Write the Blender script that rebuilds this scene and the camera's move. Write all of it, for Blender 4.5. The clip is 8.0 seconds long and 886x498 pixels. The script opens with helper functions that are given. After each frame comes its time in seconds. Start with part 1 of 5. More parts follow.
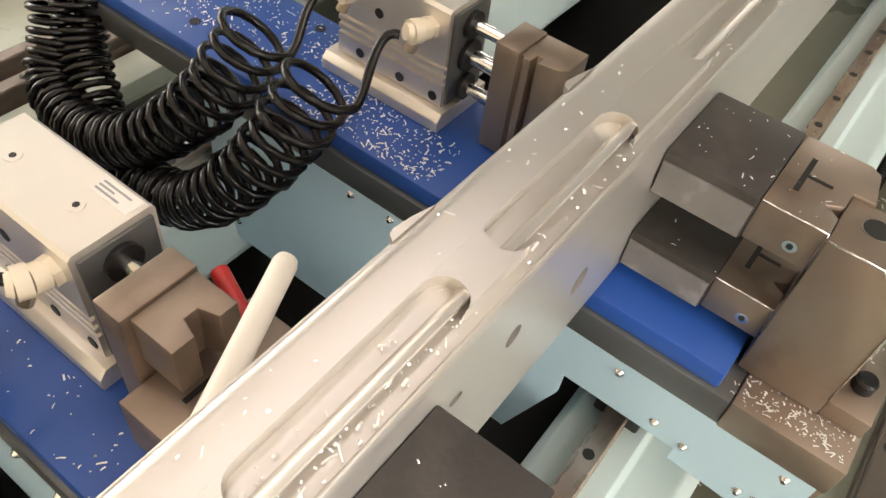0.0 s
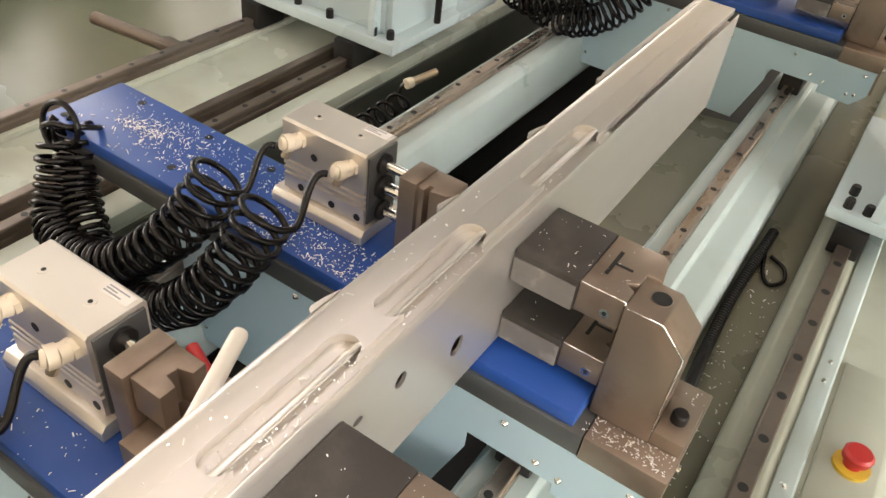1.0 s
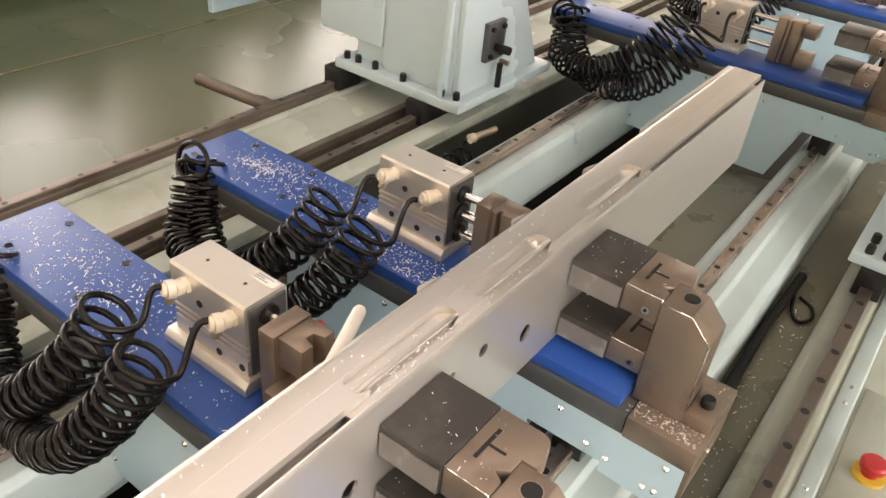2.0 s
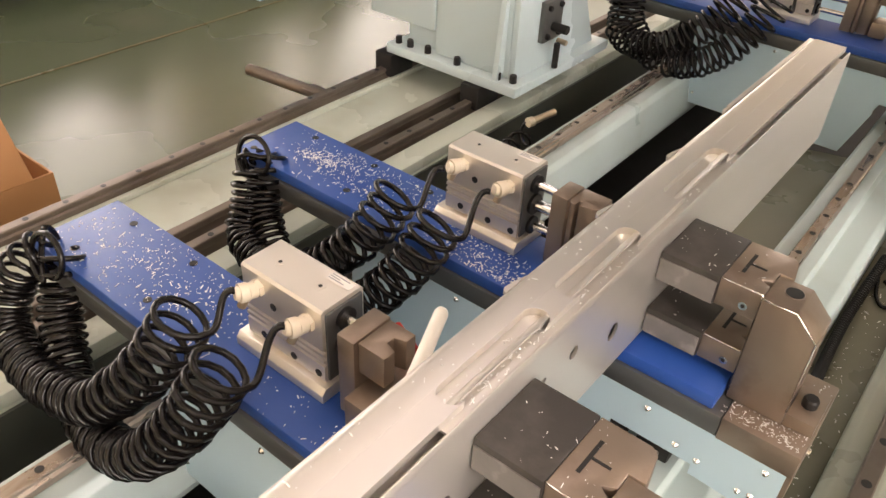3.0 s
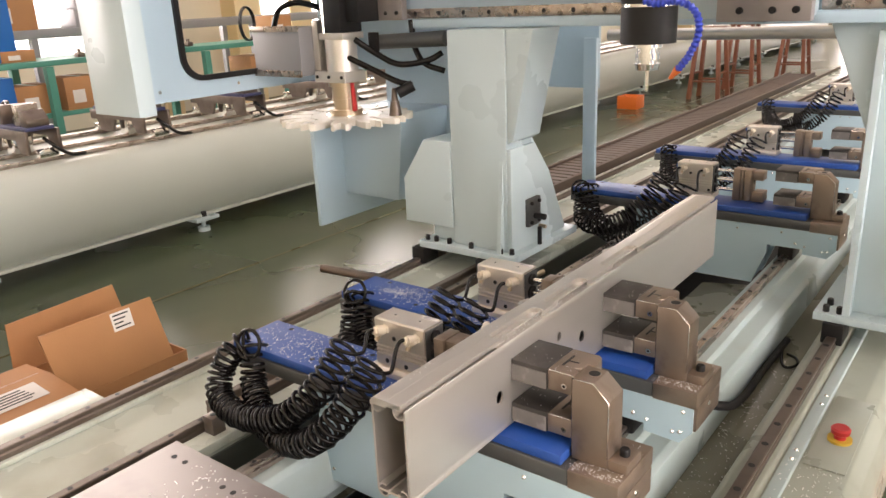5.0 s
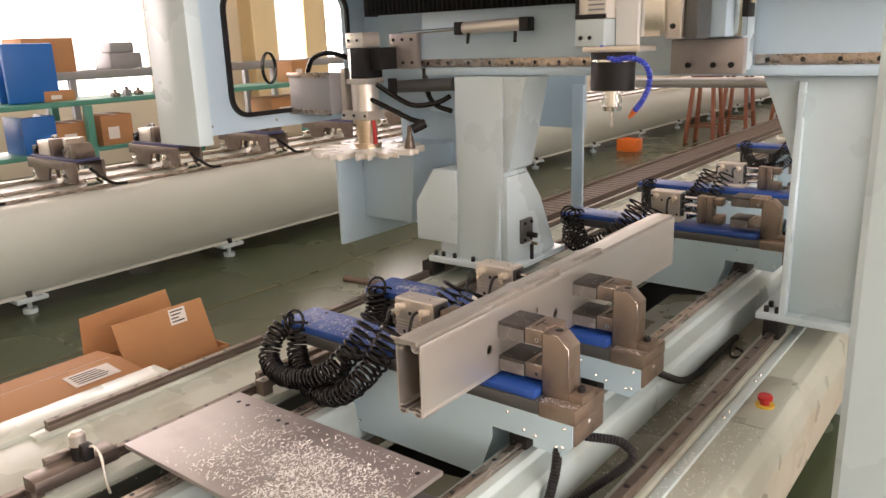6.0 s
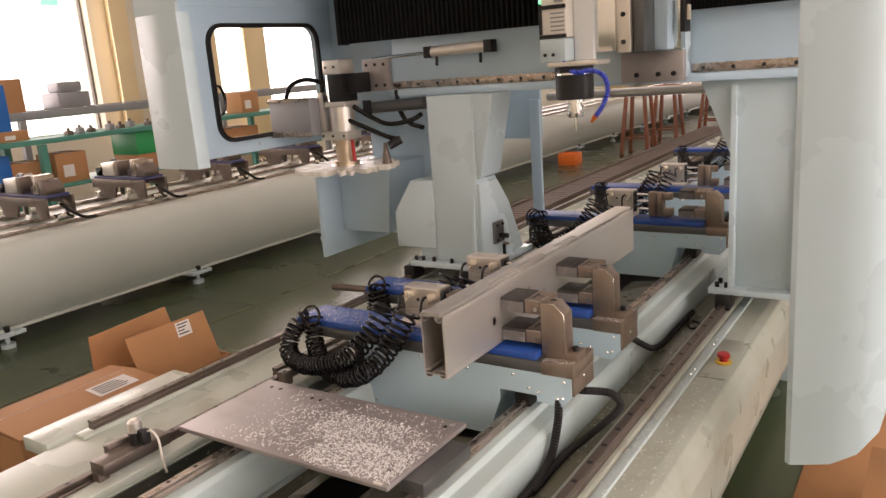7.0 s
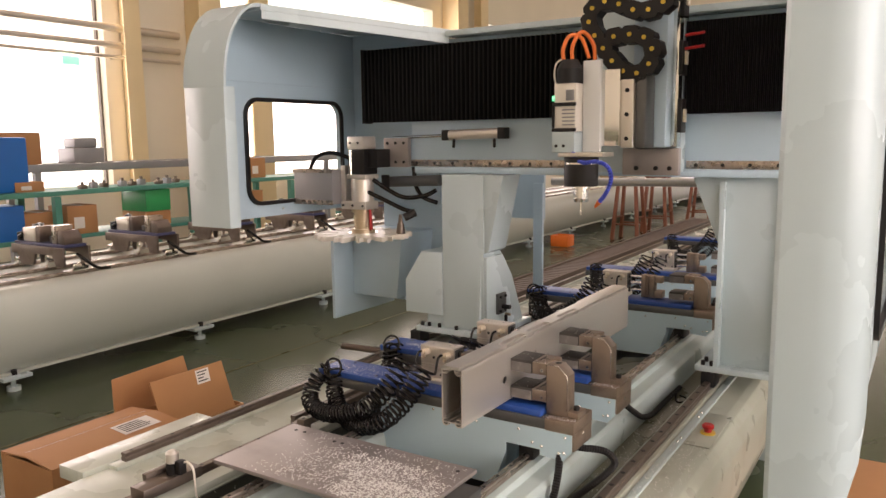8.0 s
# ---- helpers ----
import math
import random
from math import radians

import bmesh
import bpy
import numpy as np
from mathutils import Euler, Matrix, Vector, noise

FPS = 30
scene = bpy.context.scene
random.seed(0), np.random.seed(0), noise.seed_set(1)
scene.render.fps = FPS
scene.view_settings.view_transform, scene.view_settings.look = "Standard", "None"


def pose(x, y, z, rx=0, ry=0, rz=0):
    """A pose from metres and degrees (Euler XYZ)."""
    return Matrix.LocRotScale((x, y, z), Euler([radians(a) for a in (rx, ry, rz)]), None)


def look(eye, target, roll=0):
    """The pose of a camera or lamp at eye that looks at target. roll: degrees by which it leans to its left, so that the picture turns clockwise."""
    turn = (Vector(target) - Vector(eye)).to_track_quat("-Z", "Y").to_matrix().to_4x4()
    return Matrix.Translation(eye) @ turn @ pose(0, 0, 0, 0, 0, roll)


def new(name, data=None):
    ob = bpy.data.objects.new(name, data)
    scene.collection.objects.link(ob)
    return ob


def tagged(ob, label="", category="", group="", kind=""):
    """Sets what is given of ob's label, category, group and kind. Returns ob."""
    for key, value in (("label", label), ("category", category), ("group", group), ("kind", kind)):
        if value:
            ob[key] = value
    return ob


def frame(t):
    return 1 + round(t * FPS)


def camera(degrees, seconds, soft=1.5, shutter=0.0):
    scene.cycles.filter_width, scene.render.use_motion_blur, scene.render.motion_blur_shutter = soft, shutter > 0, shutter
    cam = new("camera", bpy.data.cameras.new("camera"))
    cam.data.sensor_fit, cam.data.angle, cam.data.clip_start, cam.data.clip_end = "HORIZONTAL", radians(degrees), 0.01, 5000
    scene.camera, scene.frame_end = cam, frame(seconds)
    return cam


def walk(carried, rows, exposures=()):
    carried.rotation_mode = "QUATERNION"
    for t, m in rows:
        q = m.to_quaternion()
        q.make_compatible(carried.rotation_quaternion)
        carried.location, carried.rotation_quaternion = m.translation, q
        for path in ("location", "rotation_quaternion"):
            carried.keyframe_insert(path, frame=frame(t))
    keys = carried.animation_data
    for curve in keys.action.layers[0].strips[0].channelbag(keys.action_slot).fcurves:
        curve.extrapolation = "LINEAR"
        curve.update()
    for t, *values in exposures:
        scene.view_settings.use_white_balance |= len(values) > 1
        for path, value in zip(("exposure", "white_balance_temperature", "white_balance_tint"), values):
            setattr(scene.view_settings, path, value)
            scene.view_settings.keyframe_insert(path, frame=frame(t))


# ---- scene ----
cam = camera(59.8, 8.0, soft=1.5)
PATH = [
    (0, (0.104, 0.037, 1.332), (-0.57, 1.175, -0.168), 8.9),
    (0.5, (0.153, 0.005, 1.387), (-0.587, 1.293, 0.048), 6.7),
    (1, (0.237, -0.073, 1.462), (-0.516, 1.277, 0.193), 7.6),
    (1.5, (0.301, -0.2, 1.527), (-0.568, 1.171, 0.359), 6.1),
    (1.7, (0.321, -0.245, 1.524), (-0.585, 1.125, 0.383), 6.6),
    (2.8, (0.246, -0.263, 1.51), (-0.674, 1.062, 0.327), 4.9),
    (3, (0.245, -0.246, 1.505), (-0.728, 1.035, 0.317), 3.1),
    (3.5, (0.284, -0.257, 1.505), (-0.71, 1.008, 0.316), 3.1),
    (4, (0.366, -0.363, 1.507), (-0.708, 1.052, 0.589), 1.8),
    (4.5, (0.53, -0.674, 1.514), (-0.572, 0.82, 0.771), -1.2),
    (5, (0.666, -0.9, 1.595), (-0.5, 0.598, 0.965), -2.6),
    (5.2, (0.728, -0.974, 1.604), (-0.443, 0.549, 1.047), -1.8),
    (6.3, (0.986, -1.367, 1.629), (-0.213, 0.148, 1.114), -2.0),
    (6.5, (0.984, -1.418, 1.621), (-0.182, 0.131, 1.127), -2.7),
    (7, (1.003, -1.625, 1.618), (-0.078, -0.009, 1.148), -4.3),
    (7.5, (1.036, -1.787, 1.63), (0.002, -0.123, 1.229), -2.6),
    (8, (1.056, -1.894, 1.644), (-0.008, -0.224, 1.363), -0.7),
]
walk(cam, [(t, look(eye, target, roll)) for t, eye, target, roll in PATH],
     [(0.0, 0.21, 6150, 5), (1.5, 0.14, 6200, 8), (3.5, 0.18, 6500, 13), (4.0, 0.24, 6250, 11), (4.5, 0.10, 6200, 12), (5.2, -0.24, 6150, 13), (6.3, -0.55, 6350, 17), (7.0, -0.75, 6350, 18), (8.0, -0.77, 6450, 17)])

# ---- world and light ----
world = bpy.data.worlds.new("world")
scene.world = world
world.use_nodes = True
wn = world.node_tree.nodes
sky = wn.new("ShaderNodeTexSky")
sky.sky_type, sky.sun_disc = "NISHITA", False
sky.sun_elevation, sky.sun_rotation = radians(40), radians(100)
wn["Background"].inputs["Strength"].default_value = 0.12
world.node_tree.links.new(sky.outputs[0], wn["Background"].inputs["Color"])


def window_light(name, eye, target, size_x, size_y, watts, colour):
    """An area lamp that stands in an opening for the sky's light."""
    lamp = bpy.data.lights.new(name, "AREA")
    lamp.shape, lamp.size, lamp.size_y, lamp.energy, lamp.color = "RECTANGLE", size_x, size_y, watts, colour
    ob = new(name, lamp)
    ob.matrix_world = look(eye, target)
    return ob


HALL_X0, HALL_X1, HALL_Y0, HALL_Y1, HALL_Z = -10.0, 7.0, -7.0, 30.0, 7.5
DAY, COOL = (1.0, 0.815, 0.735), (1.0, 0.87, 0.80)
window_light("window_light", (-9.98, 1.4, 3.0), (0, 1.4, 3.0), 8.6, 3.8, 540, DAY)
window_light("window_light", (-9.98, 11.6, 3.0), (0, 11.6, 3.0), 7.0, 3.8, 400, DAY)
window_light("window_light", (-9.98, 22.0, 3.0), (0, 22.0, 3.0), 9.0, 3.8, 300, DAY)
window_light("window_light", (-2.6, 29.9, 2.2), (-2.6, 0, 1.5), 5.0, 4.2, 380, DAY)
window_light("skylight_light", (-3.0, 3.0, 7.45), (-3.0, 3.0, 0), 1.4, 16.0, 180, DAY)
window_light("skylight_light", (3.4, 3.0, 7.45), (3.4, 3.0, 0), 1.4, 16.0, 300, DAY)
window_light("window_light", (6.98, -1.2, 3.0), (0, -1.2, 2.2), 7.6, 3.8, 640, COOL)


# ---- materials ----
def material(name, colour, rough=0.5, metal=0.0, vary=0.12, size=6.0, bump=0.05, grain=300.0, stain=None, stain_amount=0.0, stain_size=3.0, stretch=(1, 1, 1), coat=0.0):
    """A surface with a mottled colour, fine relief and, if given, stains of another colour."""
    m = bpy.data.materials.new(name)
    m.use_nodes = True
    n, l = m.node_tree.nodes, m.node_tree.links
    b = n["Principled BSDF"]
    coords = n.new("ShaderNodeTexCoord")
    mapping = n.new("ShaderNodeMapping")
    mapping.inputs["Scale"].default_value = stretch
    l.new(coords.outputs["Object"], mapping.inputs["Vector"])

    def field(scale, detail):
        t = n.new("ShaderNodeTexNoise")
        t.inputs["Scale"].default_value, t.inputs["Detail"].default_value = scale, detail
        l.new(mapping.outputs[0], t.inputs["Vector"])
        return t.outputs["Fac"]

    big, fine = field(size, 4), field(grain, 2)
    mix = n.new("ShaderNodeMix")
    mix.data_type = "RGBA"
    mix.inputs[6].default_value = [c * (1 - vary) for c in colour] + [1]
    mix.inputs[7].default_value = [min(1, c * (1 + vary)) for c in colour] + [1]
    l.new(big, mix.inputs[0])
    out = mix.outputs[2]
    if stain:
        ramp = n.new("ShaderNodeMapRange")
        ramp.inputs["From Min"].default_value, ramp.inputs["From Max"].default_value = 0.52, 0.72
        ramp.inputs["To Max"].default_value = stain_amount
        l.new(field(stain_size, 6), ramp.inputs["Value"])
        over = n.new("ShaderNodeMix")
        over.data_type = "RGBA"
        l.new(ramp.outputs[0], over.inputs[0])
        l.new(out, over.inputs[6])
        over.inputs[7].default_value = [*stain, 1]
        out = over.outputs[2]
    l.new(out, b.inputs["Base Color"])
    spread = n.new("ShaderNodeMapRange")
    spread.inputs["To Min"].default_value, spread.inputs["To Max"].default_value = max(0.03, rough - 0.1), min(1, rough + 0.1)
    l.new(big, spread.inputs["Value"])
    l.new(spread.outputs[0], b.inputs["Roughness"])
    b.inputs["Metallic"].default_value = metal
    b.inputs["Coat Weight"].default_value = coat
    if bump:
        relief = n.new("ShaderNodeBump")
        relief.inputs["Strength"].default_value, relief.inputs["Distance"].default_value = bump, 0.002
        l.new(fine, relief.inputs["Height"])
        l.new(relief.outputs[0], b.inputs["Normal"])
    return m


M = {
    "paint": material("pale_blue_grey_paint", (0.52, 0.62, 0.65), 0.28, 0, 0.05, 3, 0.03, 160),
    "paint_blue": material("pale_blue_paint", (0.47, 0.60, 0.69), 0.32, 0, 0.05, 3, 0.03, 160),
    "faded": material("faded_floor_paint", (0.15, 0.13, 0.065), 0.28, 0, 0.3, 3, 0.05, 60),
    "sheet": material("pale_blue_sheet_metal", (0.50, 0.655, 0.735), 0.34, 0, 0.05, 3, 0.03, 160),
    "bed": material("oily_pale_green_paint", (0.58, 0.625, 0.555), 0.27, 0, 0.12, 4, 0.04, 120, (0.36, 0.35, 0.27), 0.45, 5),
    "deck": material("oily_deck_paint", (0.37, 0.39, 0.325), 0.30, 0, 0.14, 5, 0.05, 120, (0.24, 0.22, 0.16), 0.6, 6),
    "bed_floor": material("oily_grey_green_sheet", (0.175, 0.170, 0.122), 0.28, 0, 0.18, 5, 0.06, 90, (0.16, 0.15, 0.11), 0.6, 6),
    "rail": material("ground_steel_rail", (0.42, 0.36, 0.31), 0.28, 0.9, 0.2, 10, 0.03, 200, (0.14, 0.09, 0.06), 0.5, 14, (4, 1, 4)),
    "dark_rail": material("dull_dark_steel", (0.19, 0.155, 0.13), 0.40, 0.75, 0.25, 12, 0.06, 220, (0.10, 0.07, 0.05), 0.6, 9),
    "blue": material("blue_plastic_plate", (0.020, 0.074, 0.32), 0.42, 0, 0.15, 9, 0.05, 150, (0.06, 0.12, 0.38), 0.4, 14),
    "steel": material("brown_oiled_steel", (0.31, 0.245, 0.195), 0.40, 0.75, 0.16, 14, 0.08, 260, (0.18, 0.13, 0.095), 0.55, 22),
    "plate_steel": material("dark_grey_steel_plate", (0.13, 0.132, 0.13), 0.42, 0.6, 0.18, 10, 0.06, 240),
    "alu": material("anodised_aluminium", (0.76, 0.71, 0.645), 0.40, 0.80, 0.06, 12, 0.03, 320),
    "profile": material("raw_aluminium_profile", (0.68, 0.645, 0.60), 0.37, 0.80, 0.06, 5, 0.05, 260, (0.52, 0.48, 0.44), 0.4, 4, (1, 0.15, 1)),
    "tray": material("oily_ground_steel_plate", (0.40, 0.365, 0.35), 0.48, 0.70, 0.12, 7, 0.05, 260, (0.22, 0.19, 0.18), 0.5, 5),
    "bright": material("bright_chrome", (0.78, 0.76, 0.72), 0.16, 1.0, 0.05, 10, 0.02, 200),
    "black": material("black_plastic", (0.012, 0.011, 0.011), 0.48, 0, 0.2, 8, 0.05, 200),
    "bed_pale": material("pale_grey_green_beam_paint", (0.43, 0.51, 0.50), 0.30, 0, 0.10, 4, 0.04, 120, (0.36, 0.38, 0.33), 0.4, 6),
    # dark colour stands in for the shadow on the trough's inner wall
    "trough_shade": material("dark_trough_wall_shade", (0.075, 0.082, 0.070), 0.35, 0, 0.2, 5, 0.05, 90, (0.12, 0.11, 0.08), 0.5, 6),
    "enamel": material("glossy_white_enamel", (0.78, 0.80, 0.80), 0.22, 0, 0.03, 5, 0.02, 160),
    "slate": material("slate_blue_plastic_plate", (0.06, 0.065, 0.15), 0.45, 0, 0.15, 9, 0.05, 150),
    "old_paint": material("aged_grey_green_paint", (0.55, 0.585, 0.53), 0.34, 0, 0.06, 2, 0.03, 160),
    "bellows": material("matt_black_bellows_cloth", (0.010, 0.0095, 0.0095), 0.9, 0, 0.2, 8, 0.05, 200),
    "rubber": material("black_polyurethane_tube", (0.006, 0.005, 0.0045), 0.24, 0, 0.2, 12, 0.0, 200),
    "worn": material("rubbed_dull_metal", (0.20, 0.185, 0.175), 0.5, 0.2, 0.35, 30, 0.1, 240, (0.42, 0.40, 0.37), 0.75, 30),
    "pad": material("worn_black_jaw_pad", (0.034, 0.030, 0.027), 0.48, 0, 0.25, 16, 0.1, 240, (0.14, 0.125, 0.11), 0.3, 22),
    "cream": material("cream_plastic_fitting", (0.68, 0.60, 0.47), 0.4, 0, 0.08, 20, 0.02, 200),
    "brass": material("nickelled_brass", (0.52, 0.42, 0.30), 0.3, 0.9, 0.1, 20, 0.02, 200),
    "chips": material("bright_aluminium_swarf", (0.88, 0.87, 0.84), 0.38, 0.35, 0.1, 40, 0.0, 200),
    "red": material("red_plastic", (0.45, 0.022, 0.02), 0.4, 0, 0.08, 10, 0.02, 200),
    "yellow": material("yellow_plastic", (0.62, 0.42, 0.04), 0.5, 0, 0.1, 10, 0.02, 200),
    "cardboard": material("brown_corrugated_cardboard", (0.43, 0.215, 0.09), 0.75, 0, 0.08, 5, 0.12, 120, (0.35, 0.16, 0.065), 0.4, 4),
    "paper": material("white_paper_label", (0.74, 0.70, 0.66), 0.7, 0, 0.06, 20, 0.02, 300),
    "ink": material("black_print", (0.03, 0.03, 0.03), 0.6, 0, 0.1, 20, 0.0, 300),
    "floor": material("green_epoxy_floor", (0.066, 0.086, 0.045), 0.26, 0, 0.16, 0.7, 0.02, 40, (0.12, 0.12, 0.08), 0.45, 1.2),
    "wall": material("cream_painted_wall", (0.86, 0.80, 0.66), 0.7, 0, 0.06, 0.8, 0.05, 60),
    "column": material("yellow_painted_steel", (0.86, 0.70, 0.42), 0.5, 0, 0.08, 1.5, 0.04, 60),
    "ceiling": material("pale_roof_sheet", (0.50, 0.43, 0.33), 0.7, 0, 0.05, 0.8, 0.05, 40),
    "bench_green": material("green_bench_paint", (0.07, 0.26, 0.20), 0.45, 0, 0.1, 4, 0.03, 120),
    "green": material("bright_green_plastic", (0.02, 0.30, 0.09), 0.4, 0, 0.1, 4, 0.03, 120),
    "bin_blue": material("bright_blue_plastic", (0.012, 0.13, 0.45), 0.4, 0, 0.1, 4, 0.03, 120),
    "grey": material("mid_grey_metal", (0.30, 0.30, 0.31), 0.45, 0.3, 0.12, 6, 0.05, 150),
    "hose_blue": material("blue_coolant_hose", (0.04, 0.07, 0.55), 0.35, 0, 0.1, 20, 0.02, 200),
    "orange": material("orange_plastic", (0.85, 0.20, 0.03), 0.4, 0, 0.08, 10, 0.02, 200),
    "wood": material("red_brown_stained_wood", (0.20, 0.07, 0.035), 0.45, 0, 0.25, 6, 0.1, 60, None, 0, 3, (6, 6, 1)),
    "duck": material("grey_brown_rubber_mat", (0.10, 0.072, 0.056), 0.6, 0, 0.15, 5, 0.1, 100),
    "white": material("milky_white_plastic", (0.80, 0.76, 0.68), 0.35, 0, 0.05, 10, 0.02, 200),
    # near-black base colour paints in the deep shade of pits and holes
    "void": material("black_recess_shade", (0.012, 0.012, 0.011), 0.55, 0, 0.3, 6, 0.1, 60),
}
for key, level in (("bellows", 0.15), ("rubber", 0.35), ("black", 0.35)):
    M[key].node_tree.nodes["Principled BSDF"].inputs["Specular IOR Level"].default_value = level
glass = bpy.data.materials.new("clear_window_pane")
glass.use_nodes = True
gb = glass.node_tree.nodes["Principled BSDF"]
gb.inputs["Base Color"].default_value = (1.0, 0.99, 0.97, 1)
gb.inputs["Roughness"].default_value, gb.inputs["IOR"].default_value, gb.inputs["Transmission Weight"].default_value = 0.02, 1.02, 1.0
M["glass"] = glass
led = bpy.data.materials.new("green_lamp")
led.use_nodes = True
led.node_tree.nodes["Principled BSDF"].inputs["Emission Color"].default_value = (0.05, 1, 0.4, 1)
led.node_tree.nodes["Principled BSDF"].inputs["Emission Strength"].default_value = 2.0
M["led"] = led
daylight = bpy.data.materials.new("white_sky_outside")
daylight.use_nodes = True
db = daylight.node_tree.nodes["Principled BSDF"]
db.inputs["Base Color"].default_value = (0.8, 0.8, 0.8, 1)
db.inputs["Emission Color"].default_value, db.inputs["Emission Strength"].default_value = (1, 0.96, 0.90, 1), 3.6
M["daylight"] = daylight


# ---- building blocks ----
def box(bm, x0, x1, y0, y1, z0, z1, bevel=0.0, m=None):
    """A box between two corners, with bevelled edges if asked."""
    r = bmesh.ops.create_cube(bm, size=1.0)
    bmesh.ops.scale(bm, vec=(abs(x1 - x0), abs(y1 - y0), abs(z1 - z0)), verts=r["verts"])
    bmesh.ops.translate(bm, vec=((x0 + x1) / 2, (y0 + y1) / 2, (z0 + z1) / 2), verts=r["verts"])
    if bevel:
        edges = list({e for v in r["verts"] for e in v.link_edges})
        out = bmesh.ops.bevel(bm, geom=edges, offset=bevel, segments=2, affect="EDGES", profile=0.5)
        verts = list({v for f in out["faces"] for v in f.verts})
    else:
        verts = r["verts"]
    if m is not None:
        bmesh.ops.transform(bm, matrix=m, verts=list({w for v in verts for f in v.link_faces for w in f.verts}))
    return bm


def rod(bm, a, b, r, seg=16, r2=None):
    """A round bar from a to b."""
    a, b = Vector(a), Vector(b)
    made = bmesh.ops.create_cone(bm, cap_ends=True, segments=seg, radius1=r, radius2=r if r2 is None else r2, depth=(b - a).length)
    turn = (b - a).to_track_quat("Z", "Y").to_matrix().to_4x4()
    bmesh.ops.transform(bm, matrix=Matrix.Translation((a + b) / 2) @ turn, verts=made["verts"])
    return bm


def prism(bm, outline, axis, a, b, bevel=0.0):
    """An outline of (u, v) pushed along an axis from a to b. For x: (y, z); for y: (x, z); for z: (x, y)."""
    def at(u, v, w):
        return {"x": (w, u, v), "y": (u, w, v), "z": (u, v, w)}[axis]
    lo = [bm.verts.new(at(u, v, a)) for u, v in outline]
    hi = [bm.verts.new(at(u, v, b)) for u, v in outline]
    n = len(outline)
    faces = [bm.faces.new(lo), bm.faces.new(hi[::-1])]
    for i in range(n):
        faces.append(bm.faces.new((lo[i], hi[i], hi[(i + 1) % n], lo[(i + 1) % n])))
    bmesh.ops.recalc_face_normals(bm, faces=faces)
    if bevel:
        edges = list({e for f in faces for e in f.edges})
        bmesh.ops.bevel(bm, geom=edges, offset=bevel, segments=2, affect="EDGES", profile=0.5)
    return bm


def spline(points, step=0.004):
    """A smooth line through the points, in even steps."""
    p = [Vector(q) for q in points]
    p = [2 * p[0] - p[1], *p, 2 * p[-1] - p[-2]]
    line = []
    for i in range(1, len(p) - 2):
        a, b, c, d = p[i - 1:i + 3]
        for k in range(24):
            t = k / 24
            line.append(0.5 * (2 * b + (c - a) * t + (2 * a - 5 * b + 4 * c - d) * t * t + (3 * b - a - 3 * c + d) * t ** 3))
    line.append(p[-2])
    out, rest = [line[0]], 0.0
    for u, v in zip(line, line[1:]):
        d = (v - u).length
        while d > 0 and rest + d >= step:
            u = u.lerp(v, (step - rest) / d)
            d, rest = (v - u).length, 0.0
            out.append(u)
        rest += d
    return out


def tube_into(verts, faces, line, r, seg=8, cap=True):
    """Adds a tube of radius r along a line of points."""
    base, up = len(verts), Vector((0, 0, 1))
    for i, q in enumerate(line):
        way = (line[min(i + 1, len(line) - 1)] - line[max(i - 1, 0)]).normalized()
        side = up.cross(way) if abs(way.dot(up)) < 0.98 else Vector((1, 0, 0)).cross(way)
        side.normalize()
        up = way.cross(side)
        verts += [q + r * (math.cos(a) * side + math.sin(a) * up) for a in [2 * math.pi * k / seg for k in range(seg)]]
    for i in range(len(line) - 1):
        for k in range(seg):
            s, t = base + i * seg + k, base + i * seg + (k + 1) % seg
            faces.append((s, t, t + seg, s + seg))
    if cap:
        faces.append(tuple(base + k for k in range(seg))[::-1])
        faces.append(tuple(base + (len(line) - 1) * seg + k for k in range(seg)))


def tube_mesh(name, lines, r, seg=8):
    verts, faces = [], []
    for line in lines:
        tube_into(verts, faces, line, r, seg)
    me = bpy.data.meshes.new(name)
    me.from_pydata(verts, [], faces)
    me.polygons.foreach_set("use_smooth", [True] * len(me.polygons))
    return me


def coil_line(points, radius, pitch, phase=0.0):
    """A helix round a smooth line."""
    axis = spline(points, 0.003)
    out, up, turn = [], Vector((0, 0, 1)), phase
    for i, q in enumerate(axis):
        way = (axis[min(i + 1, len(axis) - 1)] - axis[max(i - 1, 0)]).normalized()
        side = up.cross(way) if abs(way.dot(up)) < 0.98 else Vector((1, 0, 0)).cross(way)
        side.normalize()
        up = way.cross(side)
        s = i / (len(axis) - 1)
        tight = pitch * (1 + 0.85 * (max(0, s - 0.5) / 0.5) ** 1.5 + 0.8 * max(0, 0.12 - s) / 0.12 + 0.12 * math.sin(9 * s + phase))
        steps = 14 * 0.003 / tight
        for k in range(max(1, int(round(steps)))):
            f = k / max(1, round(steps))
            nxt = axis[min(i + 1, len(axis) - 1)]
            ang = turn + 2 * math.pi * (0.003 / tight) * f
            wob = radius * (1 + 0.05 * math.sin(ang * 0.37 + 3 * s) + 0.75 * max(0, s - 0.62))
            out.append(q.lerp(nxt, f) + wob * (math.cos(ang) * side + math.sin(ang) * up))
        turn += 2 * math.pi * 0.003 / tight
    return out


def mesh_of(name, bm, mat, smooth=False):
    me = bpy.data.meshes.new(name)
    bm.to_mesh(me)
    bm.free()
    if mat:
        me.materials.append(mat)
    if smooth:
        me.polygons.foreach_set("use_smooth", [True] * len(me.polygons))
    return me


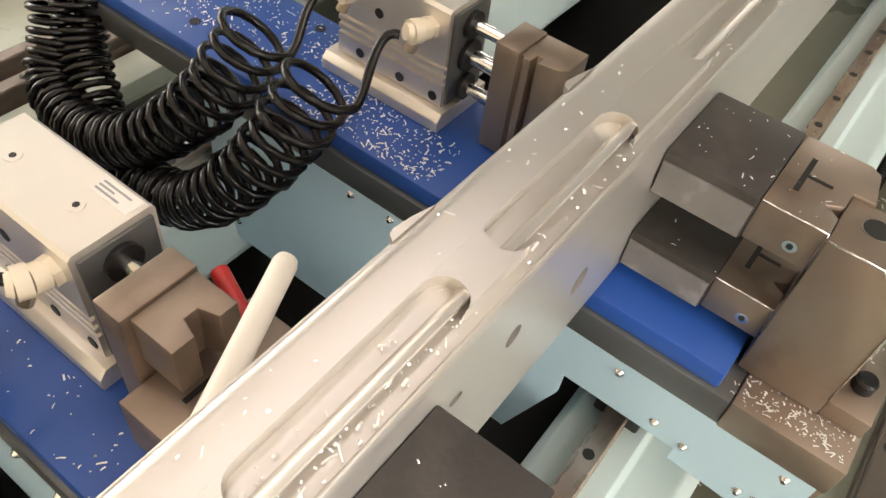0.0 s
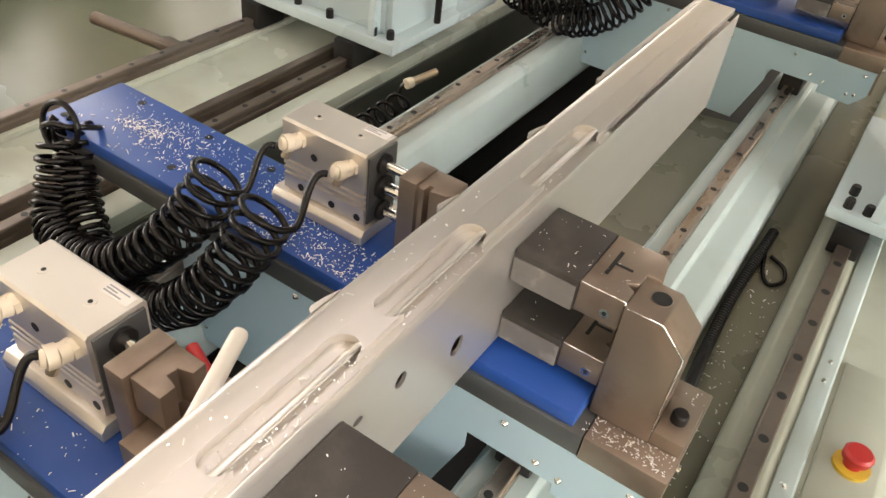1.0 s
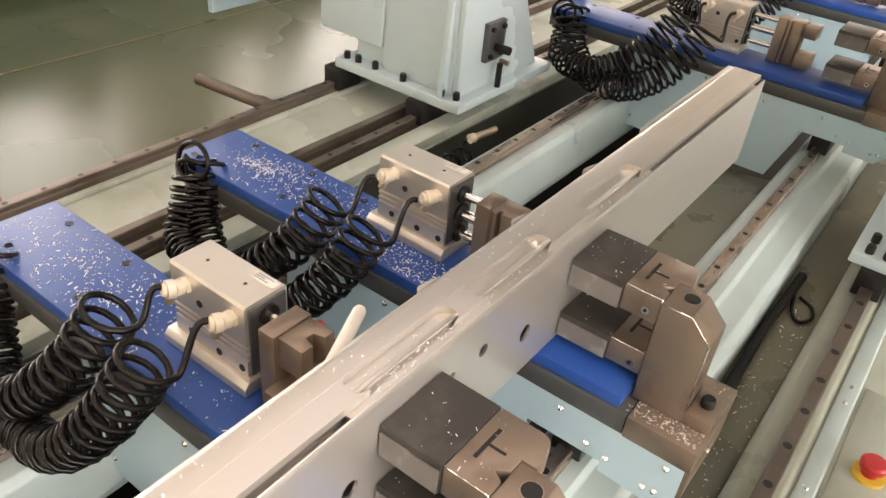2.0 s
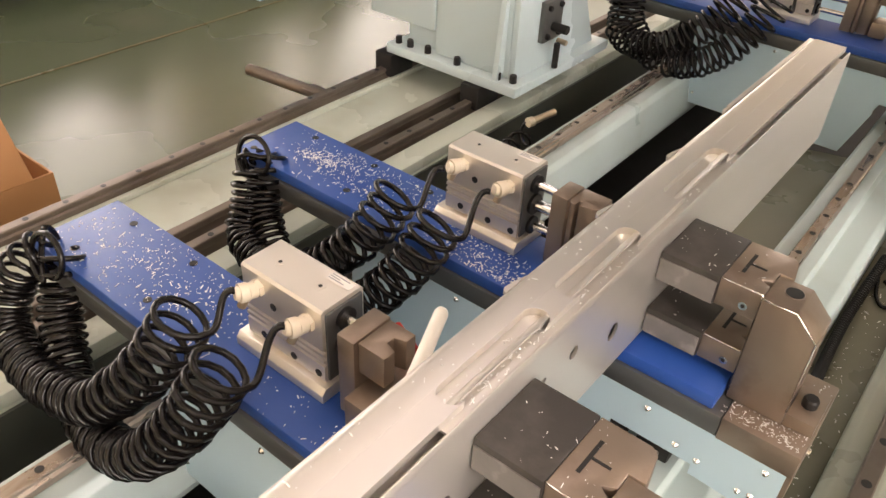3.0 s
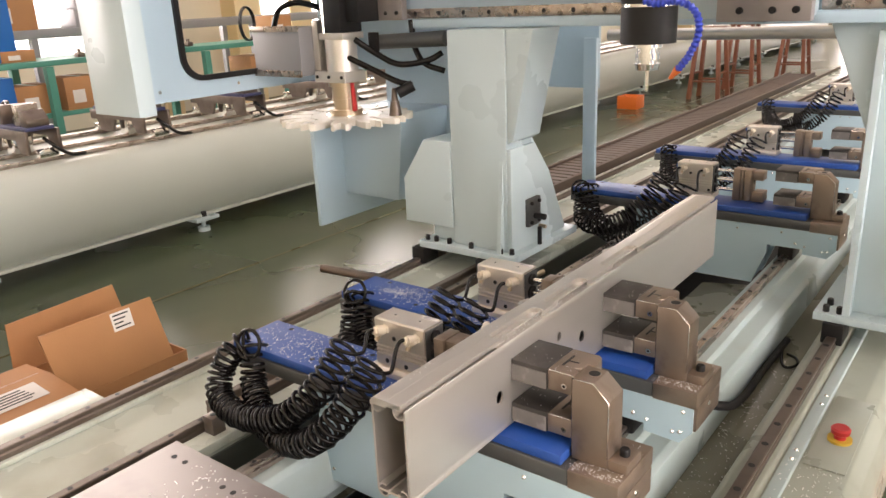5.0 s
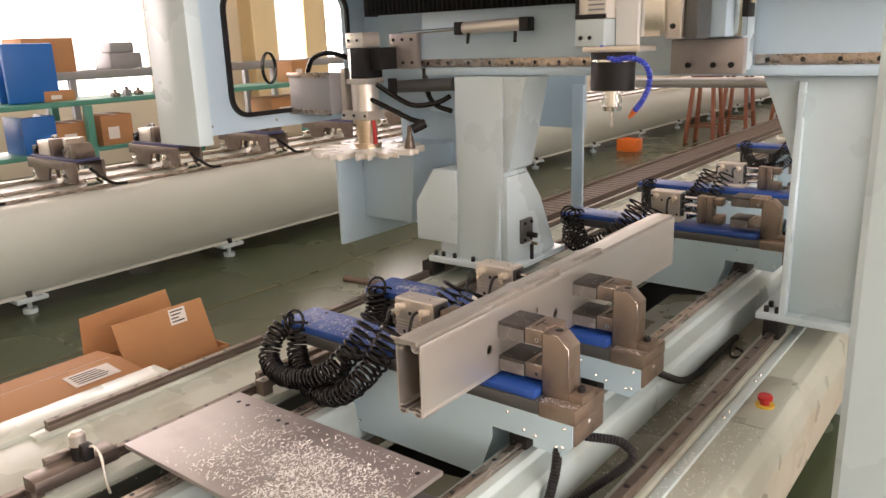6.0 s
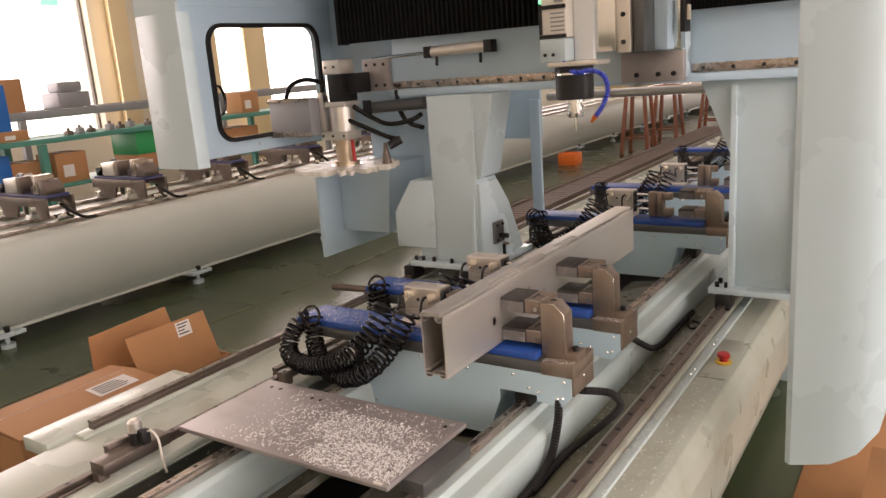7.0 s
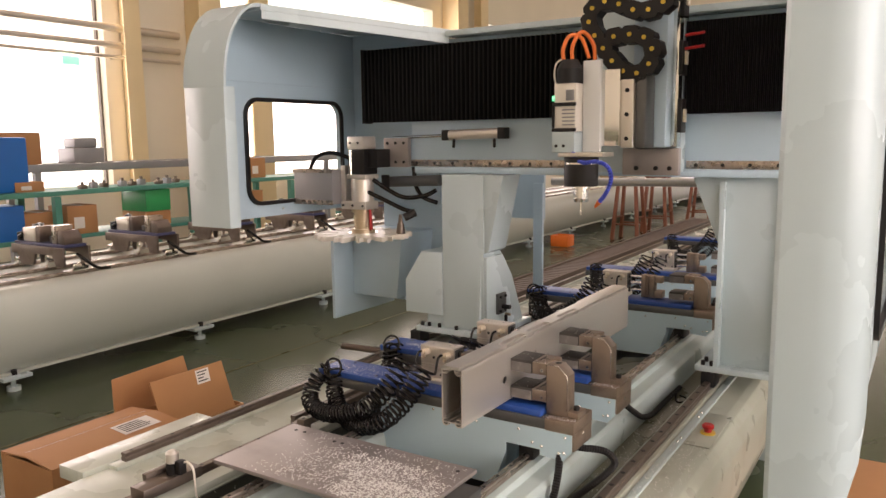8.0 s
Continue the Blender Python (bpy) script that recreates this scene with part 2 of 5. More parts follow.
def soft(ob, angle=35):
    """Smooth faces, with edges sharper than the angle kept hard."""
    me = ob.data
    me.polygons.foreach_set("use_smooth", [True] * len(me.polygons))
    me.set_sharp_from_angle(angle=radians(angle))
    return ob


def thing(name, label, category, group="", kind="", at=(0, 0, 0)):
    """An empty at the base of a thing, which its parts hang under."""
    ob = new(name)
    ob.empty_display_size = 0.05
    ob.location = at
    return tagged(ob, label, category, group, kind)


def part(name, bm, mat, parent, label=""):
    """One mesh under a thing or a part. A bmesh or a mesh, in the parent's own space."""
    me = bm if isinstance(bm, bpy.types.Mesh) else mesh_of(name, bm, mat)
    if isinstance(bm, bpy.types.Mesh) and mat and not me.materials:
        me.materials.append(mat)
    ob = new(name, me)
    ob.parent = parent
    if not isinstance(bm, bpy.types.Mesh):
        soft(ob)
    return tagged(ob, label)


def whole(name, bm, mat, label="", category="", group="", kind=""):
    """A thing of one mesh."""
    me = bm if isinstance(bm, bpy.types.Mesh) else mesh_of(name, bm, mat)
    if isinstance(bm, bpy.types.Mesh) and mat and not me.materials:
        me.materials.append(mat)
    ob = new(name, me)
    if not isinstance(bm, bpy.types.Mesh):
        soft(ob)
    return tagged(ob, label, category, group, kind)


def piece(name, me, parent, at=(0, 0, 0), turn=(0, 0, 0)):
    """One more object on a shared mesh, under a thing or a part."""
    ob = new(name, me)
    ob.parent, ob.location, ob.rotation_euler = parent, at, turn
    return ob


def B(*a, **k):
    return box(bmesh.new(), *a, **k)


def P(*a, **k):
    return prism(bmesh.new(), *a, **k)


def R(*a, **k):
    return rod(bmesh.new(), *a, **k)


def chips(name, label, areas, seed, big=0.004):
    """Loose swarf strewn over level areas: (x0, x1, y0, y1, z, count, power towards x1)."""
    rng = random.Random(seed)
    verts, faces = [], []
    for x0, x1, y0, y1, zz, count, power in areas:
        for _ in range(count):
            u, v = rng.random(), rng.random()
            if power:
                u = u ** power
            c = Vector((x0 + (x1 - x0) * u, y0 + (y1 - y0) * v, zz))
            ln, w, h = big * (0.14 + 1.05 * rng.random() ** 4), big * rng.uniform(0.09, 0.26), big * rng.uniform(0.08, 0.4)
            a = rng.uniform(0, math.pi)
            d, s = Vector((math.cos(a), math.sin(a), 0)), Vector((-math.sin(a), math.cos(a), 0))
            b = len(verts)
            lift = Vector((0, 0, rng.uniform(0, 0.6) * ln))
            verts += [c - d * ln - s * w, c - d * ln + s * w, c + s * w + Vector((0, 0, h)) + d * 0.1 * ln, c - s * w + Vector((0, 0, h)),
                      c + d * ln + s * w + lift, c + d * ln - s * w + lift, c + d * 0.2 * ln]
            faces += [(b, b + 3, b + 2, b + 1), (b + 3, b + 5, b + 4, b + 2), (b, b + 6, b + 3), (b + 3, b + 6, b + 5), (b + 1, b + 2, b + 6), (b + 2, b + 4, b + 6)]
    me = bpy.data.meshes.new(name)
    me.from_pydata(verts, [], faces)
    me.materials.append(M["chips"])
    return tagged(new(name, me), label, "metal chips", "", "stuff")


def bolt_head(bm, x, y, z, r=0.006, h=0.006, axis="z", sign=1):
    """A socket cap screw's head: a short bevelled cylinder with a hollow."""
    d = {"x": Vector((sign, 0, 0)), "y": Vector((0, sign, 0)), "z": Vector((0, 0, sign))}[axis]
    c = Vector((x, y, z))
    rod(bm, c, c + d * h * 0.8, r, 12)
    rod(bm, c + d * h * 0.8, c + d * h, r, 12, r * 0.82)
    return bm

# ---- hall ----
def wall_with_openings(name, axis, at, thick, a0, a1, z1, holes):
    """A wall along y (axis x) or x (axis y), with holes (a, b, low, high) cut through it, made of butted blocks."""
    bm = bmesh.new()
    cuts = sorted({a0, a1, *[h[0] for h in holes], *[h[1] for h in holes]})
    for p, q in zip(cuts, cuts[1:]):
        inside = [h for h in holes if h[0] <= p and q <= h[1]]
        spans = [(0, z1)] if not inside else [(0, inside[0][2]), (inside[0][3], z1)]
        for lo, hi in spans:
            if hi - lo > 0.01:
                box(bm, *((at, at + thick, p, q) if axis == "x" else (p, q, at, at + thick)), lo, hi)
    return whole(name, bm, M["wall"], "cream painted factory wall with large window openings", "wall", "", "structure")


floor = whole("floor", B(HALL_X0 - 0.3, HALL_X1 + 0.3, HALL_Y0 - 0.3, HALL_Y1 + 0.3, -0.2, 0.0), M["floor"], "glossy dark green epoxy factory floor", "floor", "", "structure")
wall_with_openings("wall_west", "x", HALL_X0 - 0.3, 0.3, HALL_Y0, HALL_Y1, HALL_Z, [(-2.9, 5.7, 1.0, 4.9), (8.1, 15.1, 1.0, 4.9), (17.5, 26.5, 1.0, 4.9)])
wall_with_openings("wall_east", "x", HALL_X1, 0.3, HALL_Y0, HALL_Y1, HALL_Z, [(-5.0, 2.6, 1.1, 4.9)])
wall_with_openings("wall_north", "y", HALL_Y1, 0.3, HALL_X0, HALL_X1, HALL_Z, [(-5.1, -0.1, 0.05, 4.3)])
wall_with_openings("wall_south", "y", HALL_Y0 - 0.3, 0.3, HALL_X0, HALL_X1, HALL_Z, [])
roof = bmesh.new()
for x0, x1 in ((HALL_X0, -3.75), (-2.25, 2.65), (4.15, HALL_X1)):
    box(roof, x0, x1, HALL_Y0, HALL_Y1, HALL_Z, HALL_Z + 0.2)
for x0, x1 in ((-3.75, -2.25), (2.65, 4.15)):
    box(roof, x0, x1, HALL_Y0, -5.05, HALL_Z, HALL_Z + 0.2)
    box(roof, x0, x1, 11.05, HALL_Y1, HALL_Z, HALL_Z + 0.2)
whole("ceiling", roof, M["ceiling"], "pale sheet metal roof with two skylight strips", "ceiling", "", "structure")

for name, x0, x1, y0, y1, z0, z1 in (("backdrop_west", -10.9, -10.8, -6.5, 29.5, 0.2, 6.5), ("backdrop_north", -6.5, 1.5, 30.8, 30.9, 0.0, 6.0), ("backdrop_east", 7.8, 7.9, -6.5, 4.5, 0.2, 6.5)):
    whole(name, B(x0, x1, y0, y1, z0, z1), M["daylight"], "blank white daylight outside the factory windows", "backdrop", "", "structure")

whole("trim", B(-3.168, -3.152, -4.0, 14.0, 0.0005, 0.0025), M["faded"], "thin faded yellow line painted on the floor", "floor line", "", "structure")

# ---- machine bed, long along y ----
Y0, Y1 = -1.3, 8.5
bed = thing("machine_bed", "pale green painted steel bed of an aluminium profile machining centre", "machine bed")
part("left_beam", P([(-1.122, 0.30), (-1.122, 0.606), (-1.112, 0.618), (-0.705, 0.618), (-0.705, 0.30)], "y", Y0, Y1, 0.004), M["bed"], bed)
part("left_ledge", B(-1.25, -1.1225, -0.58, -0.03, 0.585, 0.630, 0.003), M["bed"], bed)
part("rail_seat", B(-1.108, -1.062, -0.5, Y1, 0.6185, 0.6315, 0.002), M["bed"], bed)
part("left_step", B(-0.765, -0.707, Y0, Y1, 0.6195, 0.645, 0.003), M["bed"], bed)
# bottoms coloured black for the depth shade between the beams
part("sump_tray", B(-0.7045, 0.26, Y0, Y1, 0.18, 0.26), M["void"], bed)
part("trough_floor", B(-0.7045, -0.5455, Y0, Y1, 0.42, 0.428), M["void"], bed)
# added thin sheet, darkened so the pale beam side reads as shaded
part("trough_shade_sheet", B(-0.7044, -0.6985, Y0, Y1, 0.4285, 0.6165), M["trough_shade"], bed)
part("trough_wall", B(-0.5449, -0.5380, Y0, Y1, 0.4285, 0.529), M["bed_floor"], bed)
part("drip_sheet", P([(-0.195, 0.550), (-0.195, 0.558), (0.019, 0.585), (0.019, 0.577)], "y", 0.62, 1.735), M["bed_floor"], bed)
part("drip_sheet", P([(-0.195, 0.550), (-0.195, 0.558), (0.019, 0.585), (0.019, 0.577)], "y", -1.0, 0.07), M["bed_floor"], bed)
part("left_guide_beam", P([(-0.545, 0.53), (-0.545, 0.66), (-0.535, 0.674), (-0.455, 0.674), (-0.445, 0.66), (-0.432, 0.565), (-0.437, 0.555), (-0.45, 0.55), (-0.45, 0.53)], "y", Y0, Y1, 0.003), M["bed_pale"], bed)
part("right_guide_beam", P([(0.02, 0.42), (0.02, 0.66), (0.03, 0.674), (0.10, 0.674), (0.105, 0.655), (0.15, 0.652), (0.165, 0.64), (0.165, 0.42)], "y", Y0, Y1, 0.003), M["bed_pale"], bed)
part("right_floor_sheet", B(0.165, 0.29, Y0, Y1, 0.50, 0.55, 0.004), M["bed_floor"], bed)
part("right_beam", P([(0.26, 0.12), (0.26, 0.585), (0.275, 0.597), (0.335, 0.597), (0.345, 0.588), (0.445, 0.588), (0.475, 0.580), (0.50, 0.555), (0.515, 0.50), (0.515, 0.34), (0.50, 0.30), (0.44, 0.12)], "y", Y0, Y1, 0.004), M["deck"], bed)
part("deck_strip", P([(0.347, 0.5885), (0.347, 0.5935), (0.374, 0.5935), (0.378, 0.5885)], "y", Y0, Y1, 0.001), M["bed_pale"], bed)
panel = part("button_panel", B(0.385, 0.470, 0.70, 1.05, 0.5885, 0.592, 0.001), M["deck"], bed)
screw = mesh_of("screw", R((0, 0, 0), (0, 0, 0.003), 0.0045, 10, 0.003), M["bright"])
for x, y in ((0.362, 0.70), (0.362, 0.74), (0.362, 0.98), (0.362, 1.03)):
    piece("screw", screw, panel, (x, y, 0.5935))
for n, (x, w, z0, z1, y0, mat) in {"left_outer_rail": (-1.085, 0.024, 0.632, 0.660, -0.46, "dark_rail"), "rack": (-0.86, 0.022, 0.6195, 0.655, 0.08, "dark_rail"),
                                   "left_inner_rail": (-0.795, 0.023, 0.6195, 0.660, Y0, "dark_rail"), "clamp_rail_left": (-0.495, 0.023, 0.6755, 0.70, Y0, "rail"),
                                   "clamp_rail_right": (0.068, 0.023, 0.6755, 0.70, Y0, "rail"), "right_rail": (0.312, 0.026, 0.5985, 0.630, Y0, "dark_rail")}.items():
    half = w / 2
    rail = part(n, P([(x - half, z0), (x - half, z0 + 0.4 * (z1 - z0)), (x - half * 0.72, z0 + 0.55 * (z1 - z0)), (x - half, z0 + 0.75 * (z1 - z0)), (x - half, z1 - 0.002), (x - half + 0.002, z1),
                      (x + half - 0.002, z1), (x + half, z1 - 0.002), (x + half, z0 + 0.75 * (z1 - z0)), (x + half * 0.72, z0 + 0.55 * (z1 - z0)), (x + half, z0 + 0.4 * (z1 - z0)), (x + half, z0)], "y", y0, Y1), M[mat], bed)
    if n != "rack":
        hole = mesh_of("rail_hole", R((0, 0, -0.004), (0, 0, 0.0006), 0.0075 if n == "right_rail" else 0.0058, 12), M["void"])
        step = 0.097 if n == "right_rail" else 0.08
        yy = 0.669 - 20 * step if n == "right_rail" else y0 + 0.03
        while yy < 3.6:
            piece("rail_hole", hole, rail, (x, yy, z1))
            yy += step
for y in (-1.0, 0.6, 2.2, 3.8, 5.4, 7.0):
    for x in (-1.1, 0.42):
        part("bed_foot", B(x - 0.07, x + 0.07, y - 0.07, y + 0.07, 0.0, 0.30 if x < 0 else 0.20, 0.006), M["paint"], bed)
part("end_wall", B(-0.7045, 0.26, Y0, Y0 + 0.02, 0.42, 0.60, 0.003), M["bed"], bed)


# ---- workpiece ----
def profile_bar():
    bar = thing("aluminium_profile", "long raw silver aluminium box profile with milled pockets and drilled holes", "metal profile")
    x0, x1, y0, y1, zb, zt = -0.056, 0.010, -0.165, 1.184, 0.858, 1.030
    t = 0.0035
    part("wall", B(x0, x0 + t, y0, y1, zb + 0.012, zt - 0.006), M["profile"], bar)
    part("web", B(x0 + t, x1 - t, y0, y1, zb + 0.010, zb + 0.010 + t), M["profile"], bar)
    for cx, cz, ro, ri, a0, a1 in ((x0 + 0.0110, zt - 0.0135, 0.0105, 0.0078, 60, 330), (x1 - 0.0122, zt - 0.0130, 0.0120, 0.0095, 95, 365), (x0 + 0.0125, zb + 0.0125, 0.0122, 0.0092, 60, 380), (x1 - 0.0125, zb + 0.0125, 0.0122, 0.0092, 160, 480)):
        outer = [(cx + ro * math.cos(radians(a0 + (a1 - a0) * k / 18)), cz + ro * math.sin(radians(a0 + (a1 - a0) * k / 18))) for k in range(19)]
        inner = [(cx + ri * math.cos(radians(a0 + (a1 - a0) * k / 18)), cz + ri * math.sin(radians(a0 + (a1 - a0) * k / 18))) for k in range(18, -1, -1)]
        part("screw_channel", P(outer + inner, "y", y0, y1), M["profile"], bar)
    # the face with holes
    side = bmesh.new()
    holes = [(0.083, 0.930, 0.0105, 0.0110), (0.234, 0.965, 0.006, 0.004), (0.292, 0.962, 0.008, 0.0085), (0.386, 0.926, 0.011, 0.012)]
    cuts = [y0] + [e for y, z, a, b in holes for e in (y - 0.02, y + 0.02)] + [y1]
    zlo, zhi = zb + 0.016, zt - 0.0196
    for i in range(0, len(cuts), 2):
        box(side, x1 - t, x1, cuts[i], cuts[i + 1], zlo, zhi)
    for y, z, a, b in holes:
        n = 24
        ring = [(y + a * math.cos(2 * math.pi * k / n), z + b * math.sin(2 * math.pi * k / n)) for k in range(n)]
        rect = []
        for k in range(n):
            c, s = math.cos(2 * math.pi * k / n), math.sin(2 * math.pi * k / n)
            q = 0.02 / max(abs(c), 1e-6)
            up = ((zhi - z) if s > 0 else (z - zlo)) / max(abs(s), 1e-6)
            d = min(q, up)
            rect.append((y + d * c, z + d * s))
        for xx, flip in ((x1, False), (x1 - t, True)):
            vi = [side.verts.new((xx, u, v)) for u, v in ring]
            vo = [side.verts.new((xx, u, v)) for u, v in rect]
            corner = {k: side.verts.new((xx, y + 0.02 * (1 if math.cos(2 * math.pi * (k + .5) / n) > 0 else -1), zhi if math.sin(2 * math.pi * (k + .5) / n) > 0 else zlo)) for k in range(n)
                      if abs(rect[k][0] - rect[(k + 1) % n][0]) > 1e-5 and abs(rect[k][1] - rect[(k + 1) % n][1]) > 1e-5}
            for k in range(n):
                j = (k + 1) % n
                loop = [vi[k], vo[k], *([corner[k]] if k in corner else []), vo[j], vi[j]]
                side.faces.new(loop if not flip else loop[::-1])
            if not flip:
                front = vi
            else:
                for k in range(n):
                    j = (k + 1) % n
                    side.faces.new((front[k], front[j], vi[j], vi[k]))
    bmesh.ops.remove_doubles(side, verts=side.verts, dist=0.0002)
    part("drilled_face", side, M["profile"], bar)
    # top face with milled pockets
    zf = zt - 0.009
    xa, xb = -0.026, 0.0012
    part("pocket_floor", B(xa - 0.004, x1 - 0.0025, 0.085, 0.70, zf - 0.003, zf), M["profile"], bar)
    part("bottom_lip", B(x1 - 0.0055, x1 - 0.0004, y0, y1, zb + 0.001, zb + 0.0105, 0.0012), M["profile"], bar)
    part("left_land", P([(x0 + 0.0062, zf - 0.003), (x0 + 0.0006, zt - 0.0095), (x0 - 0.0004, zt - 0.006), (x0 + 0.001, zt - 0.003), (x0 + 0.004, zt - 0.0008), (x0 + 0.009, zt), (xa, zt), (xa, zf), (xa - 0.001, zf - 0.003)], "y", y0, y1), M["profile"], bar)
    part("right_lip", P([(x1 - 0.0024, zt - 0.0195), (x1 - 0.0024, zt - 0.0078), (x1 - 0.0016, zt - 0.0070), (x1 - 0.0006, zt - 0.0072), (x1, zt - 0.0082), (x1, zt - 0.0195)], "y", y0, y1), M["profile"], bar)
    pockets = [(0.102, 0.255), (0.287, 0.437), (0.528, 0.681)]
    ends = [y0] + [e for p in pockets for e in p] + [y1]
    mid, rad = (xa + xb) / 2, (xb - xa) / 2
    for i in range(0, len(ends), 2):
        a, b = ends[i], ends[i + 1]
        near = [(mid + rad * math.cos(radians(k)), a - rad * math.sin(radians(k))) for k in range(180, -1, -15)] if i else [(xa, a), (xb, a)]
        far = [(mid + rad * math.cos(radians(k)), b + rad * math.sin(radians(k))) for k in range(0, 181, 15)] if i + 2 < len(ends) else [(xb, b), (xa, b)]
        island = bmesh.new()
        if i:
            near = [(u, 2 * a - v - rad) for u, v in near]
        if i + 2 < len(ends):
            far = [(u, 2 * b - v + rad) for u, v in far]
        prism(island, near + far, "z", zf, zt - 0.0003)
        part("land", island, M["profile"], bar)
    for y, w in ((0.256, 0.022), (0.436, 0.02), (0.615, 0.02), (0.795, 0.02)):
        part("edge_tab", P([(x0 - 0.0048, y + 0.004), (x0 - 0.0035, y), (x0 + 0.001, y - 0.003), (x0 + 0.001, y + w + 0.012), (x0 - 0.0030, y + w - 0.004)], "z", zt - 0.0065, zt - 0.001), M["profile"], bar)
    part("step_lip", B(x0 - 0.0025, x0 + 0.0004, y0, 0.80, zt - 0.014, zt - 0.007, 0.0008), M["profile"], bar)
    part("overhang", B(x0 - 0.0055, x0 + 0.002, 0.815, y1, zt - 0.009, zt - 0.0008, 0.001), M["profile"], bar)
    return bar


profile_bar()


# ---- clamping units ----
def clamp_unit(y, jaw_shift=0.0, reach=0.0):
    """A clamp carriage with its plates, cylinder, moving jaw and fixed bracket. Its own zero is the front edge of its blue plate."""
    unit = thing("clamp_carriage", "pneumatic clamp carriage with blue plate on pale blue sheet metal body", "clamp", "clamp carriages on the bed", "", (0, y, 0))
    part("base_plate", B(-0.737, 0.140, -0.004, 0.140, 0.800, 0.8315, 0.002), M["plate_steel"], unit, "dark grey steel base plate")
    part("blue_plate", B(-0.733, 0.126, 0.0, 0.136, 0.832, 0.852, 0.0025), M["blue"], unit, "blue plastic top plate strewn with chips")
    body = bmesh.new()
    outline = [(-0.46, 0.59), (-0.46, 0.80), (0.226, 0.80), (0.226, 0.744), (0.20, 0.714), (0.125, 0.718), (0.125, 0.735), (0.012, 0.735), (0.012, 0.705), (-0.03, 0.59)]
    prism(body, outline, "y", -0.003, 0.000)
    prism(body, outline, "y", 0.136, 0.139)
    prism(body, [(-0.44, 0.60), (-0.44, 0.799), (0.20, 0.799), (0.20, 0.74), (0.0, 0.74), (-0.03, 0.60)], "y", 0.0005, 0.1355)
    side = part("body", body, M["sheet"], unit)
    for sx, sz in ((0.055, 0.785), (0.10, 0.752), (0.13, 0.745), (0.205, 0.785), (0.185, 0.735), (0.20, 0.738), (-0.09, 0.78), (-0.25, 0.79), (-0.43, 0.78), (-0.43, 0.62), (-0.20, 0.79)):
        part("screw", R((sx, -0.003, sz), (sx, -0.0062, sz), 0.0046, 12, 0.0022), M["bright"], side)
    # runner blocks on the two rails
    for x in (-0.495, 0.068):
        part("runner_block", B(x - 0.024, x + 0.024, 0.02, 0.12, 0.683, 0.735 if x > 0 else 0.80, 0.003), M["black"], unit)
    # fixed bracket
    foot = bmesh.new()
    box(foot, 0.1405, 0.232, -0.0045, 0.138, 0.798, 0.8335, 0.002)
    box(foot, 0.204, 0.232, 0.001, 0.1355, 0.746, 0.7975, 0.002)
    box(foot, 0.1965, 0.230, 0.032, 0.092, 0.8337, 0.852, 0.0015)
    br = part("bracket_foot", foot, M["steel"], unit, "brown oiled steel bracket foot")
    bm = bmesh.new()
    prism(bm, [(0.130, 0.8340), (0.130, 0.985), (0.168, 0.985), (0.196, 0.958), (0.196, 0.8340)], "y", 0.030, 0.086, 0.0015)
    part("foot_screw", bolt_head(bmesh.new(), 0.232, 0.062, 0.785, 0.0055, 0.004, "x"), M["bright"], br)
    up = part("bracket_upright", bm, M["steel"], unit)
    rim = [Vector((x, 0.0302, z)) for x, z in ((0.130, 0.845), (0.130, 0.985), (0.168, 0.985), (0.196, 0.958), (0.196, 0.855))]
    part("worn_edge", tube_mesh("worn_edge", [rim], 0.0011, 5), M["bright"], up, "bright worn steel edge")
    part("hole_rim", R((0.154, 0.064, 0.980), (0.154, 0.064, 0.9856), 0.0110, 20), M["rail"], up)
    part("tapped_hole", R((0.154, 0.064, 0.980), (0.154, 0.064, 0.9860), 0.0098, 20), M["void"], up)
    part("clamp_bolt", bolt_head(bmesh.new(), 0.213, 0.062, 0.852, 0.009, 0.012), M["black"], br)
    for z0, z1 in ((0.950, 0.987), (0.868, 0.903)):
        arm = bmesh.new()
        prism(arm, [(0.082, 0.034), (0.1295, 0.034), (0.1295, 0.054), (0.118, 0.061), (0.1295, 0.068), (0.1295, 0.0865), (0.146, 0.0865), (0.140, 0.120), (0.132, 0.126), (0.082, 0.126)], "z", z0, z1, 0.0010)
        a = part("jaw_arm", arm, M["steel"], unit)
        slot = bmesh.new()
        box(slot, 0.0945, 0.0985, 0.060, 0.102, z1 - 0.003, z1 + 0.0006)
        box(slot, 0.0986, 0.1165, 0.079, 0.0820, z1 - 0.003, z1 + 0.0006)
        part("t_slot", slot, M["void"], a)
        part("worn_edge", tube_mesh("worn_edge", [[Vector((0.082, 0.0342, z1)), Vector((0.129, 0.0342, z1)), Vector((0.129, 0.0342, z0))]], 0.0009, 5), M["bright"], a, "bright worn steel edge")
        part("screw_hole", R((0.113, 0.0338, (z0 + z1) / 2 - 0.005), (0.113, 0.0328, (z0 + z1) / 2 - 0.005), 0.0052, 12), M["bright"], a)
        part("screw_socket", R((0.113, 0.0327, (z0 + z1) / 2 - 0.005), (0.113, 0.0323, (z0 + z1) / 2 - 0.005), 0.0026, 6), M["void"], a)
        part("pad_face", B(0.012, 0.080, 0.0302, 0.0318, z0, z1 - 0.007), M["worn"], unit, "silver rubbed front face of jaw pad")
        part("jaw_pad", B(0.0105, 0.0815, 0.032, 0.126, z0 - 0.001, z1 + 0.001, 0.0015), M["pad"], unit, "worn black jaw pad with silver rubbed face")
    # cylinder
    cyl = bmesh.new()
    dy = 0.07 + jaw_shift
